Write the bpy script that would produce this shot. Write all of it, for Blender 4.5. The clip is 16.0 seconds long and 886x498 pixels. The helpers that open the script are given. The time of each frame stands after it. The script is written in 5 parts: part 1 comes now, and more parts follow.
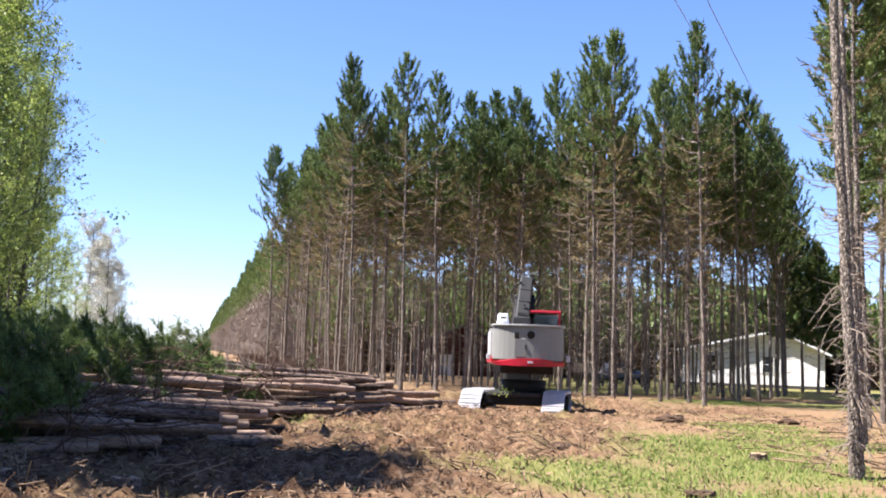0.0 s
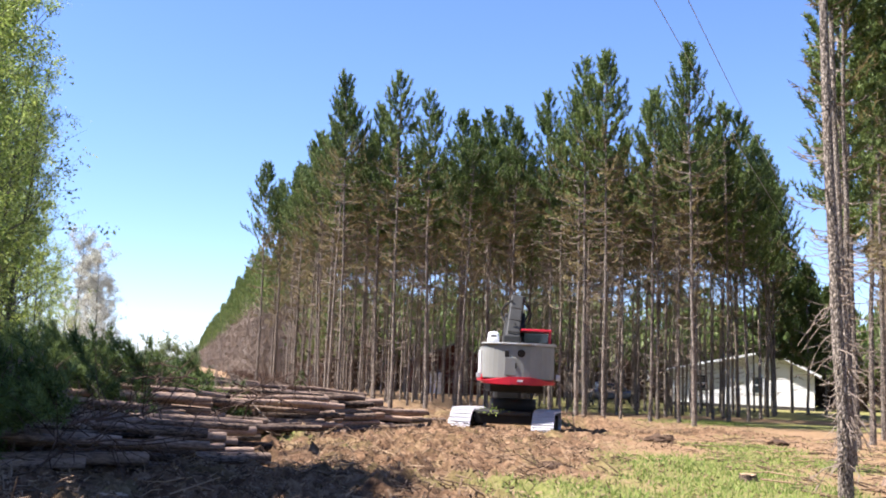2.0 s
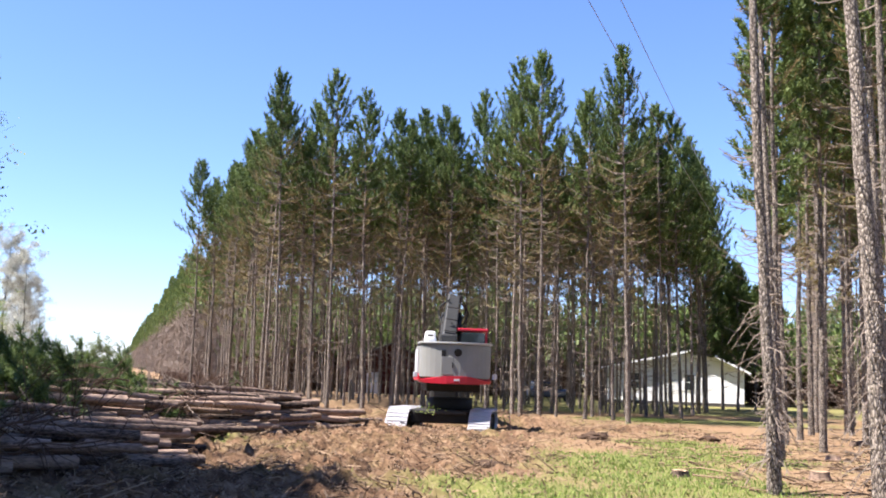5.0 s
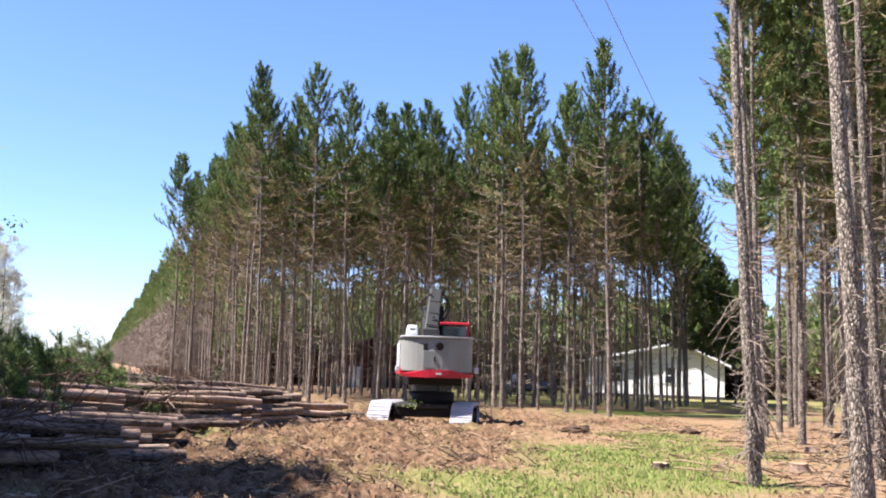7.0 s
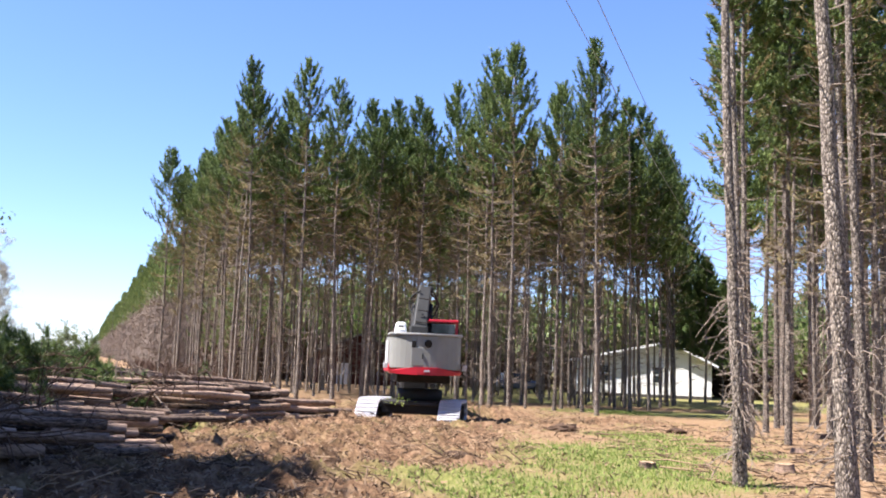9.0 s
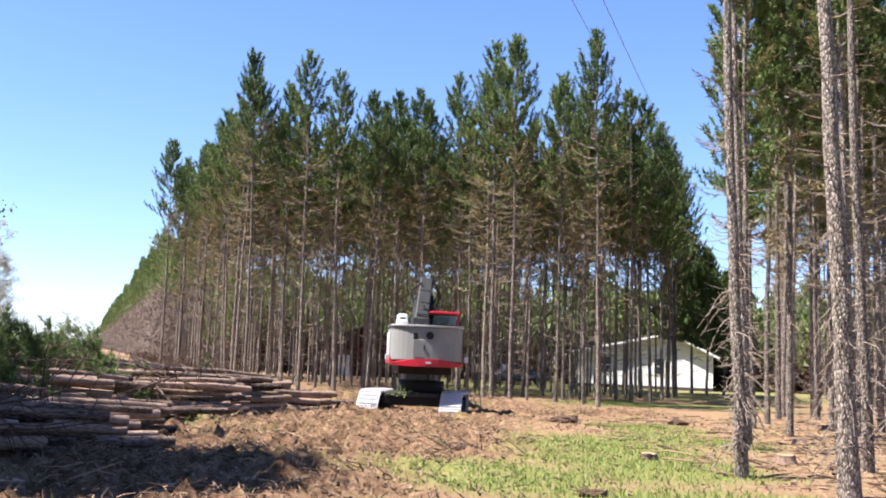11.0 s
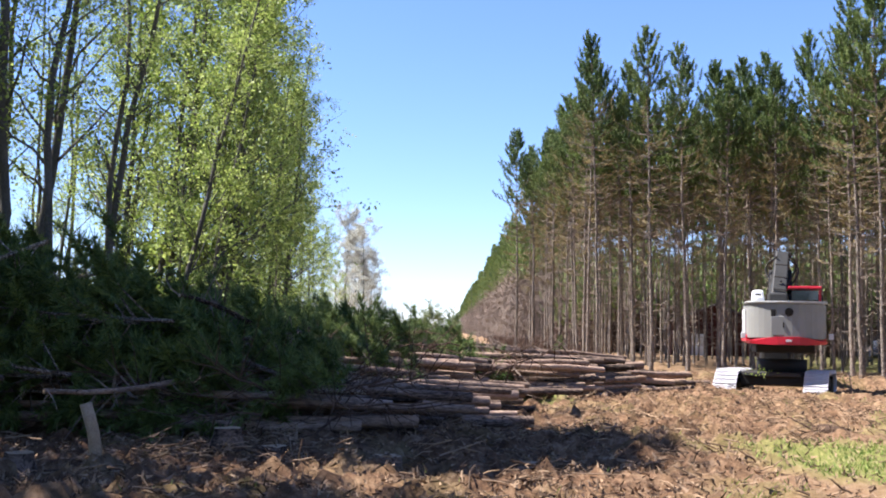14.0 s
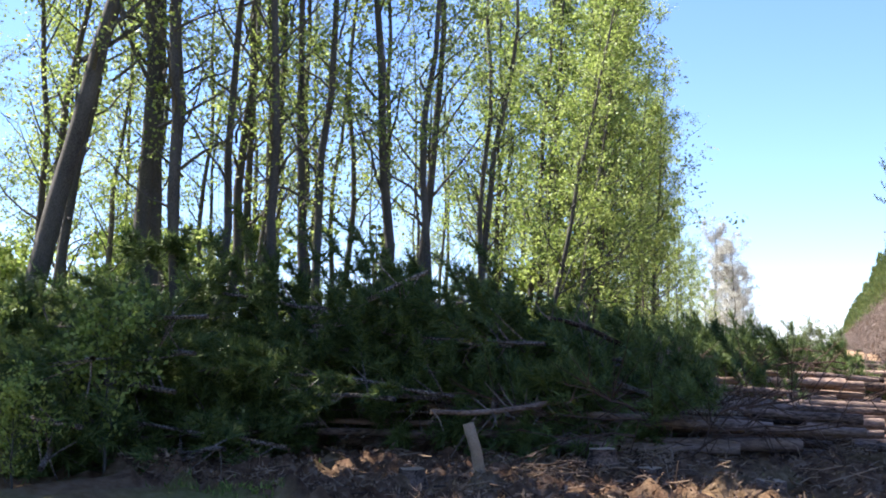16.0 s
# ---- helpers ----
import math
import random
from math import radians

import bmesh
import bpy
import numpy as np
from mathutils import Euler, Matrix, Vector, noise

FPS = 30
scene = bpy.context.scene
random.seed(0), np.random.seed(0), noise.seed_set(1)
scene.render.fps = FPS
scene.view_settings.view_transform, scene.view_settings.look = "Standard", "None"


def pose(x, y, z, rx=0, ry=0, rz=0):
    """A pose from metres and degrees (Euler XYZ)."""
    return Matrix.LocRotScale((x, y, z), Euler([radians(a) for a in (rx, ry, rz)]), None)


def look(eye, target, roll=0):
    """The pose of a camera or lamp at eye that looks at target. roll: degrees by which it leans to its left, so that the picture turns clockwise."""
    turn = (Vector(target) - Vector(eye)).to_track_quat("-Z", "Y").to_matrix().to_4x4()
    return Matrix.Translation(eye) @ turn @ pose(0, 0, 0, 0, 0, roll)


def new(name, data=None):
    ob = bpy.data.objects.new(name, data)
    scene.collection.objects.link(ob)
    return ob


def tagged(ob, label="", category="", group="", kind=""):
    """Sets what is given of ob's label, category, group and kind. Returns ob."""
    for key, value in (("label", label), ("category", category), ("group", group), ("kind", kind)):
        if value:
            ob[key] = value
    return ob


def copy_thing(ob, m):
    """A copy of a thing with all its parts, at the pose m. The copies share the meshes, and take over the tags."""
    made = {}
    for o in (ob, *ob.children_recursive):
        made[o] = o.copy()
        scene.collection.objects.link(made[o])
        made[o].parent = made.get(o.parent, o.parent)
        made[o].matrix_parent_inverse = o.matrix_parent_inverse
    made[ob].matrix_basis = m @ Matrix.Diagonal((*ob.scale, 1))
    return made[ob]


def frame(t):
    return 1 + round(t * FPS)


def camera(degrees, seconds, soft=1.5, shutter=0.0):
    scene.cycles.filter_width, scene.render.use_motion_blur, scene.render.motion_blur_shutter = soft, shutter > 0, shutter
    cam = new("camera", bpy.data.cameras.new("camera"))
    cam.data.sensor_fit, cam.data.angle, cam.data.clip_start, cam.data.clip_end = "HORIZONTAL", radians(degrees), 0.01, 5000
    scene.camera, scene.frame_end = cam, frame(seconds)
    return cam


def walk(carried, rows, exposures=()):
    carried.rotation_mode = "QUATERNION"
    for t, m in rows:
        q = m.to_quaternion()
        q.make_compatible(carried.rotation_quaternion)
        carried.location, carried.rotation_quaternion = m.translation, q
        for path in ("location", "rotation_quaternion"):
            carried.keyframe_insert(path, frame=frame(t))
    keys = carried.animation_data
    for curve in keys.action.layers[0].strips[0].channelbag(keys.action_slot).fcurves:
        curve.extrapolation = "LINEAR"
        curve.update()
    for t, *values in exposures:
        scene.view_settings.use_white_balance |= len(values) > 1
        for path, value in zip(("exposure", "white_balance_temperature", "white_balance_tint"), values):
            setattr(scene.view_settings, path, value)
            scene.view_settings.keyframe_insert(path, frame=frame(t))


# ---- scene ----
cam = camera(47.4, 16.0, soft=1.9)
# seconds, yaw, pitch, roll of a camera held in the hand, turning where it stands
PATH = [
    (0.0, -0.40, 6.00, -1.90), (0.5, -0.27, 5.89, -2.08), (1.0, -0.39, 6.01, -2.24), (1.5, -0.57, 6.48, -2.29),
    (2.0, -0.96, 7.03, -2.34), (2.5, -1.77, 7.31, -1.96), (3.0, -2.46, 7.39, -1.75), (3.5, -3.26, 7.29, -1.77),
    (4.0, -3.79, 7.23, -1.93), (6.5, -5.32, 6.92, -1.71), (7.0, -5.54, 6.82, -1.76), (7.5, -5.70, 6.69, -1.79),
    (8.0, -5.75, 6.69, -2.18), (10.5, -6.57, 6.60, -2.18), (11.0, -6.12, 6.23, -2.28), (11.5, -5.96, 6.06, -2.34),
    (12.0, -5.78, 6.01, -2.35), (12.5, -5.57, 5.96, -2.16), (13.0, -1.18, 5.65, -2.07), (13.5, 6.43, 5.07, -1.60),
    (14.0, 13.55, 4.58, -1.05), (14.5, 19.72, 4.32, -0.68), (15.0, 25.14, 4.80, -0.34), (15.5, 29.80, 5.40, 0.30),
    (16.0, 34.21, 5.57, 0.07),
]
walk(cam, [(t, pose(0, 0, 1.65, 90 + p, r, y)) for t, y, p, r in PATH], exposures=[(0.0, 1.9, 5750, 13), (15.3, 1.9, 5750, 13), (16.0, 2.2, 5750, 13)])

# ---- light ----
SUN_AZ, SUN_EL = -99.0, 57.0        # degrees: azimuth clockwise from +y, elevation
world = bpy.data.worlds.new("world")
scene.world = world
world.use_nodes = True
wn = world.node_tree.nodes
sky = wn.new("ShaderNodeTexSky")
sky.sky_type = "NISHITA"
sky.sun_disc = False
sky.sun_elevation, sky.sun_rotation = radians(SUN_EL), radians(SUN_AZ)
sky.air_density, sky.dust_density, sky.ozone_density = 0.95, 0.1, 2.4
wn["Background"].inputs["Strength"].default_value = 0.066
haze = wn.new("ShaderNodeMix")            # a deeper blue than the clean model sky
haze.data_type, haze.blend_type = "RGBA", "MULTIPLY"
haze.inputs["Factor"].default_value = 1.0
haze.inputs["B"].default_value = (0.81, 0.825, 1.0, 1)
world.node_tree.links.new(sky.outputs["Color"], haze.inputs["A"])
world.node_tree.links.new(haze.outputs["Result"], wn["Background"].inputs["Color"])
sun_data = bpy.data.lights.new("sun", "SUN")
sun_data.energy, sun_data.angle, sun_data.color = 5.0, radians(0.53), (1.0, 0.88, 0.73)
sun = new("sun", sun_data)
sa, se = radians(SUN_AZ), radians(SUN_EL)
to_sun = Vector((math.sin(sa) * math.cos(se), math.cos(sa) * math.cos(se), math.sin(se)))
sun.matrix_world = look(to_sun * 60, (0, 0, 0))


# ---- materials ----
def material(name, low, high, scale=6.0, rough=0.85, bump=0.3, metal=0.0, fine=60.0, stretch=(1, 1, 1), island=0.0, translucent=0.0, spec=0.3, per_object=0.0):
    """Two-scale mottled surface between two colours, with fine relief."""
    m = bpy.data.materials.new(name)
    m.use_nodes = True
    nt = m.node_tree
    n, link = nt.nodes, nt.links.new
    bsdf = n["Principled BSDF"]
    out = n["Material Output"]
    co = n.new("ShaderNodeTexCoord")
    mp = n.new("ShaderNodeMapping")
    mp.inputs["Scale"].default_value = stretch
    link(co.outputs["Object"], mp.inputs["Vector"])
    big = n.new("ShaderNodeTexNoise")
    big.inputs["Scale"].default_value, big.inputs["Detail"].default_value = scale, 5
    small = n.new("ShaderNodeTexNoise")
    small.inputs["Scale"].default_value, small.inputs["Detail"].default_value = fine, 4
    link(mp.outputs["Vector"], big.inputs["Vector"])
    link(mp.outputs["Vector"], small.inputs["Vector"])
    add = n.new("ShaderNodeMath")
    add.operation = "MULTIPLY_ADD"
    add.inputs[1].default_value = 0.55
    link(small.outputs["Fac"], add.inputs[0])
    half = n.new("ShaderNodeMath")
    half.operation = "MULTIPLY"
    half.inputs[1].default_value = 0.45
    link(big.outputs["Fac"], half.inputs[0])
    link(half.outputs[0], add.inputs[2])
    last = add.outputs[0]
    for source, amount in (("geo", island), ("obj", per_object)):
        if amount:
            g = n.new("ShaderNodeNewGeometry" if source == "geo" else "ShaderNodeObjectInfo")
            k = n.new("ShaderNodeMath")
            k.operation = "MULTIPLY_ADD"
            k.inputs[1].default_value = amount
            link(g.outputs["Random Per Island" if source == "geo" else "Random"], k.inputs[0])
            link(last, k.inputs[2])
            shift = n.new("ShaderNodeMath")
            shift.operation = "SUBTRACT"
            shift.inputs[1].default_value = amount / 2
            link(k.outputs[0], shift.inputs[0])
            last = shift.outputs[0]
    ramp = n.new("ShaderNodeValToRGB")
    ramp.color_ramp.elements[0].position, ramp.color_ramp.elements[1].position = 0.33, 0.67
    ramp.color_ramp.elements[0].color, ramp.color_ramp.elements[1].color = (*low, 1), (*high, 1)
    link(last, ramp.inputs["Fac"])
    link(ramp.outputs["Color"], bsdf.inputs["Base Color"])
    bsdf.inputs["Roughness"].default_value, bsdf.inputs["Metallic"].default_value = rough, metal
    bsdf.inputs["Specular IOR Level"].default_value = spec
    if bump:
        b = n.new("ShaderNodeBump")
        b.inputs["Strength"].default_value, b.inputs["Distance"].default_value = bump, 0.02
        link(add.outputs[0], b.inputs["Height"])
        link(b.outputs["Normal"], bsdf.inputs["Normal"])
    if translucent:
        tr = n.new("ShaderNodeBsdfTranslucent")
        mix = n.new("ShaderNodeMixShader")
        mix.inputs["Fac"].default_value = translucent
        link(ramp.outputs["Color"], tr.inputs["Color"])
        link(bsdf.outputs[0], mix.inputs[1])
        link(tr.outputs[0], mix.inputs[2])
        link(mix.outputs[0], out.inputs["Surface"])
    return m


def flaky_bark(name, dark, pale, size=20.0):
    """Scaly bark: pale plates parted by dark cracks."""
    m = material(name, dark, pale, 4, 0.95, 0)
    n, link = m.node_tree.nodes, m.node_tree.links.new
    bsdf = n["Principled BSDF"]
    co = n.new("ShaderNodeTexCoord")
    mp = n.new("ShaderNodeMapping")
    mp.inputs["Scale"].default_value = (1, 1, 0.42)
    link(co.outputs["Object"], mp.inputs["Vector"])
    warp = n.new("ShaderNodeTexNoise")
    warp.inputs["Scale"].default_value, warp.inputs["Detail"].default_value = size * 0.8, 3
    link(mp.outputs["Vector"], warp.inputs["Vector"])
    bend = n.new("ShaderNodeMix")
    bend.data_type = "VECTOR"
    bend.inputs["Factor"].default_value = 0.035
    link(mp.outputs["Vector"], bend.inputs["A"])
    link(warp.outputs["Color"], bend.inputs["B"])
    vo = n.new("ShaderNodeTexVoronoi")
    vo.feature = "DISTANCE_TO_EDGE"
    vo.inputs["Scale"].default_value = size
    link(bend.outputs["Result"], vo.inputs["Vector"])
    info = n.new("ShaderNodeObjectInfo")
    tone = n.new("ShaderNodeMath")
    tone.operation = "MULTIPLY_ADD"
    tone.inputs[1].default_value, tone.inputs[2].default_value = 0.5, 0.75
    link(info.outputs["Random"], tone.inputs[0])
    r = n.new("ShaderNodeValToRGB")
    r.color_ramp.elements[0].position, r.color_ramp.elements[1].position = 0.0, 0.20
    r.color_ramp.elements[0].color, r.color_ramp.elements[1].color = (*dark, 1), (*pale, 1)
    link(vo.outputs["Distance"], r.inputs["Fac"])
    mul = n.new("ShaderNodeMix")
    mul.data_type, mul.blend_type = "RGBA", "MULTIPLY"
    mul.inputs["Factor"].default_value = 1.0
    spot = n.new("ShaderNodeValToRGB")
    spot.color_ramp.elements[0].position, spot.color_ramp.elements[1].position = 0.36, 0.6
    spot.color_ramp.elements[0].color, spot.color_ramp.elements[1].color = (0.42, 0.40, 0.40, 1), (1, 1, 1, 1)
    link(warp.outputs["Fac"], spot.inputs["Fac"])
    link(r.outputs["Color"], mul.inputs["A"])
    link(spot.outputs["Color"], mul.inputs["B"])
    hs = n.new("ShaderNodeHueSaturation")
    link(mul.outputs["Result"], hs.inputs["Color"])
    link(tone.outputs[0], hs.inputs["Value"])
    link(hs.outputs["Color"], bsdf.inputs["Base Color"])
    b = n.new("ShaderNodeBump")
    b.inputs["Strength"].default_value, b.inputs["Distance"].default_value = 1.0, 0.03
    link(vo.outputs["Distance"], b.inputs["Height"])
    link(b.outputs["Normal"], bsdf.inputs["Normal"])
    return m


M_BARK = flaky_bark("pine bark", (0.040, 0.029, 0.024), (0.365, 0.312, 0.258), 27.0)
M_DEADWOOD = material("dead twig wood", (0.122, 0.091, 0.073), (0.268, 0.219, 0.176), 3, 0.95, 0.2)
M_NEEDLE = material("pine needles", (0.040, 0.072, 0.018), (0.178, 0.230, 0.064), 0.9, 0.6, 0, island=0.4, translucent=0.25, per_object=0.15)
M_BROWN = material("withered needles", (0.103, 0.082, 0.034), (0.285, 0.232, 0.103), 0.9, 0.8, 0, island=0.35, translucent=0.2)
M_ASPEN_BARK = material("aspen bark", (0.029, 0.026, 0.021), (0.125, 0.117, 0.100), 3, 0.9, 0.4, stretch=(1, 1, 0.5))
M_LEAF = material("young aspen leaves", (0.115, 0.175, 0.030), (0.400, 0.470, 0.125), 0.8, 0.5, 0, island=0.4, translucent=0.5)
M_SHRUB = material("dull shrub leaves", (0.091, 0.122, 0.038), (0.205, 0.243, 0.099), 0.8, 0.6, 0, island=0.4, translucent=0.3)
M_CATKIN = material("bare budding twigs", (0.395, 0.395, 0.327), (0.532, 0.532, 0.441), 2, 0.9, 0, island=0.3)
M_LOG = material("scraped log bark", (0.014, 0.009, 0.006), (0.350, 0.245, 0.180), 5, 0.95, 1.0, fine=34, stretch=(0.3, 1, 1), per_object=0.3)
M_DRY = material("dry brown limb bark", (0.03, 0.019, 0.013), (0.115, 0.07, 0.048), 4, 0.95, 0.3)
M_CLOD = material("dark root soil", (0.023, 0.014, 0.009), (0.106, 0.065, 0.040), 9, 0.98, 0.9)
M_CUT = material("fresh cut wood", (0.213, 0.144, 0.084), (0.365, 0.266, 0.167), 9, 0.8, 0.3)
M_SLASH = material("wood chips and bark scraps", (0.061, 0.038, 0.023), (0.274, 0.190, 0.118), 2, 0.95, 0.2, island=0.6)
M_GRASS = material("short grass blades", (0.090, 0.145, 0.024), (0.250, 0.300, 0.072), 0.7, 0.7, 0, island=0.4, translucent=0.3)
M_GREY = material("grey machine paint", (0.179, 0.179, 0.167), (0.236, 0.236, 0.220), 1.5, 0.45, 0.06, spec=0.5)
M_RED = material("red machine paint", (0.34, 0.006, 0.02), (0.44, 0.012, 0.03), 2, 0.4, 0.05, spec=0.5)
# paler copy of the machine grey, sunlight put in the lid's colour
M_PALE = material("machine grey lightened for sun", (0.334, 0.334, 0.327), (0.410, 0.410, 0.403), 1.5, 0.45, 0.06, spec=0.5)
# machine grey darkened to hold the shade on the boom's near face
M_BOOM = material("boom grey darkened for shade", (0.022, 0.022, 0.022), (0.042, 0.042, 0.040), 2, 0.55, 0.1, spec=0.25)
M_BLACK = material("black machine paint", (0.010, 0.010, 0.010), (0.030, 0.028, 0.026), 2, 0.7, 0.1, spec=0.2)
M_STEEL = material("worn track steel", (0.42, 0.41, 0.42), (0.66, 0.65, 0.67), 4, 0.5, 0.25)
M_RUBBER = material("black hose rubber", (0.015, 0.015, 0.015), (0.03, 0.03, 0.03), 8, 0.6, 0.1)
M_WHITE = material("white siding paint", (0.681, 0.690, 0.699), (0.773, 0.773, 0.773), 0.6, 0.7, 0.05)
M_ROOF = material("dark roof shingles", (0.038, 0.034, 0.034), (0.091, 0.084, 0.080), 3, 0.95, 0.4)
M_BARN = material("barn red boards", (0.038, 0.011, 0.009), (0.076, 0.021, 0.017), 2, 0.9, 0.2)
M_GLASS = material("window glass", (0.02, 0.025, 0.03), (0.03, 0.035, 0.04), 1, 0.05, 0, spec=0.8)
M_WIRE = material("aluminium wire", (0.25, 0.25, 0.26), (0.35, 0.35, 0.36), 3, 0.5, 0)
M_CARBLUE = material("dark blue car paint", (0.038, 0.046, 0.076), (0.061, 0.068, 0.106), 2, 0.25, 0, spec=0.6)


# ---- mesh helpers ----
def part(name, bm, mat, parent=None, label=""):
    me = bpy.data.meshes.new(name)
    bm.to_mesh(me)
    bm.free()
    me.materials.append(mat)
    ob = new(name, me)
    ob.parent = parent
    if label:
        ob["label"] = label
    return ob


def raw(name, verts, faces, mat, parent=None, smooth=False, label=""):
    """A mesh from arrays that were worked out by a function."""
    me = bpy.data.meshes.new(name)
    me.from_pydata([tuple(v) for v in verts], [], [tuple(f) for f in faces])
    me.materials.append(mat)
    if smooth:
        me.polygons.foreach_set("use_smooth", [True] * len(me.polygons))
    ob = new(name, me)
    ob.parent = parent
    if label:
        ob["label"] = label
    return ob


def thing(name, label, category, group="", kind="", at=None):
    e = tagged(new(name), label, category, group, kind)
    if at is not None:
        e.matrix_world = at
    return e


def add_box(bm, c, s, rot=(0, 0, 0), bevel=0.0, taper=None):
    """A box at centre c of size s; taper scales the top in x and y."""
    r = bmesh.ops.create_cube(bm, size=1)
    vs = r["verts"]
    for v in vs:
        k = taper if taper and v.co.z > 0 else (1, 1)
        v.co = Vector((v.co.x * s[0] * k[0], v.co.y * s[1] * k[1], v.co.z * s[2]))
    if bevel:
        es = list({e for v in vs for e in v.link_edges})
        b = bmesh.ops.bevel(bm, geom=es, offset=bevel, segments=2, affect="EDGES", profile=0.5)
        vs = list({v for f in b["faces"] for v in f.verts} | {v for v in vs if v.is_valid})
    m = pose(*c, *rot)
    bmesh.ops.transform(bm, matrix=m, verts=vs)
    return bm


def add_cyl(bm, a, b, r0, r1=None, seg=12):
    a, b = Vector(a), Vector(b)
    r = bmesh.ops.create_cone(bm, cap_ends=True, segments=seg, radius1=r0, radius2=r0 if r1 is None else r1, depth=(b - a).length)
    m = Matrix.Translation((a + b) / 2) @ (b - a).to_track_quat("Z", "Y").to_matrix().to_4x4()
    bmesh.ops.transform(bm, matrix=m, verts=r["verts"])
    return bm


def box(name, c, s, mat, parent, rot=(0, 0, 0), bevel=0.0, taper=None, label=""):
    return part(name, add_box(bmesh.new(), c, s, rot, bevel, taper), mat, parent, label)


def cyl(name, a, b, r, mat, parent, r1=None, seg=16, label=""):
    ob = part(name, add_cyl(bmesh.new(), a, b, r, r1, seg), mat, parent, label)
    ob.data.polygons.foreach_set("use_smooth", [len(p.vertices) == 4 for p in ob.data.polygons])
    return ob


class Soup:
    """Collects tubes and blades as arrays."""

    def __init__(self):
        self.v, self.f, self.n = [], [], 0

    def add(self, verts, faces):
        self.v.append(np.asarray(verts, float))
        self.f.extend((np.asarray(faces) + self.n).tolist())
        self.n += len(verts)

    def tube(self, pts, radii, seg=6, cap=False):
        pts = np.asarray(pts, float)
        d = np.gradient(pts, axis=0)
        d /= np.linalg.norm(d, axis=1)[:, None] + 1e-9
        ref = np.where(np.abs(d[:, 2:3]) > 0.9, np.array([[1.0, 0, 0]]), np.array([[0, 0, 1.0]]))
        if abs(d[0, 2]) > 0.6:
            ref = np.tile([1.0, 0, 0], (len(pts), 1))
        s = np.cross(d, ref)
        s /= np.linalg.norm(s, axis=1)[:, None] + 1e-9
        t = np.cross(d, s)
        a = np.arange(seg) * 2 * np.pi / seg
        ring = np.cos(a)[None, :, None] * s[:, None, :] + np.sin(a)[None, :, None] * t[:, None, :]
        v = (pts[:, None, :] + ring * np.asarray(radii)[:, None, None]).reshape(-1, 3)
        i, j = np.meshgrid(np.arange(len(pts) - 1), np.arange(seg), indexing="ij")
        k = (j + 1) % seg
        f = np.stack([i * seg + j, i * seg + k, (i + 1) * seg + k, (i + 1) * seg + j], -1).reshape(-1, 4)
        self.add(v, f)
        if cap:
            self.f.append(list(range(self.n - seg, self.n)))

    def blades(self, base, way, width, rng):
        """Thin triangles from base along way."""
        side = np.cross(way, rng.normal(size=way.shape))
        side /= np.linalg.norm(side, axis=1)[:, None] + 1e-9
        w = np.asarray(width).reshape(-1, 1) * 0.5
        v = np.stack([base - side * w, base + side * w, base + way], 1).reshape(-1, 3)
        self.add(v, np.arange(len(v)).reshape(-1, 3))

    def leaves(self, centre, size, rng):
        """Four-cornered leaves turned at random."""
        a = rng.normal(size=centre.shape)
        a /= np.linalg.norm(a, axis=1)[:, None]
        b = np.cross(a, rng.normal(size=centre.shape))
        b /= np.linalg.norm(b, axis=1)[:, None] + 1e-9
        s = np.asarray(size).reshape(-1, 1)
        v = np.stack([centre - a * s, centre - b * s * 0.7, centre + a * s, centre + b * s * 0.7], 1).reshape(-1, 3)
        self.add(v, np.arange(len(v)).reshape(-1, 4))

    def make(self, name, mat, parent=None, smooth=False, label=""):
        return raw(name, np.concatenate(self.v), self.f, mat, parent, smooth, label)


# ---- ground ----
GRASS_SPOTS = [(2.6, 14.5, 1.9, 2.6), (5.2, 17.0, 2.2, 3.0), (5.6, 20.5, 2.2, 3.6), (8.0, 22.5, 2.2, 2.6), (8.6, 27.0, 1.8, 2.4), (15.5, 44.0, 6.5, 3.6),
               (-3.4, 23.0, 1.0, 0.9), (-8.6, 7.6, 1.4, 0.7), (4.5, 12.0, 2.5, 2.0)]


def grassy(x, y):
    g = 0.0
    for cx, cy, rx, ry in GRASS_SPOTS:
        q = ((x - cx) / rx) ** 2 + ((y - cy) / ry) ** 2
        g = max(g, 1.25 - q)
    if (y > 52 and x > 4) or (x < -16 and y < 60) or x > 45 or y < 7:
        g = max(g, 0.8)
    return min(1.0, max(0.0, g + 0.45 * noise.noise((x * 0.7, y * 0.7, 3.0)) + 0.25 * noise.noise((x * 2.1, y * 2.1, 7.0))))


def slashy(x, y):
    """How much torn soil and slash lies here: a band from the piles to the machine and along the cut."""
    if not (-60 < x < 60 and -30 < y < 60):
        return 0.0
    edge = 1.6 + 0.23 * (y - 12) + 0.8 * noise.noise((x * 0.3, y * 0.3, 1.0))
    a = 1.0 / (1.0 + math.exp((x - edge) * 1.6))
    b = 1.0 / (1.0 + math.exp((y - 41.5) * 1.2))
    c = math.exp(-(((y - 34.5) / 2.6) ** 2)) * (1.0 if x < 10 else math.exp(-(((x - 10) / 2.0) ** 2)))
    return max(a * b, 0.9 * c) * (1.0 if y > 8 else 0.5)


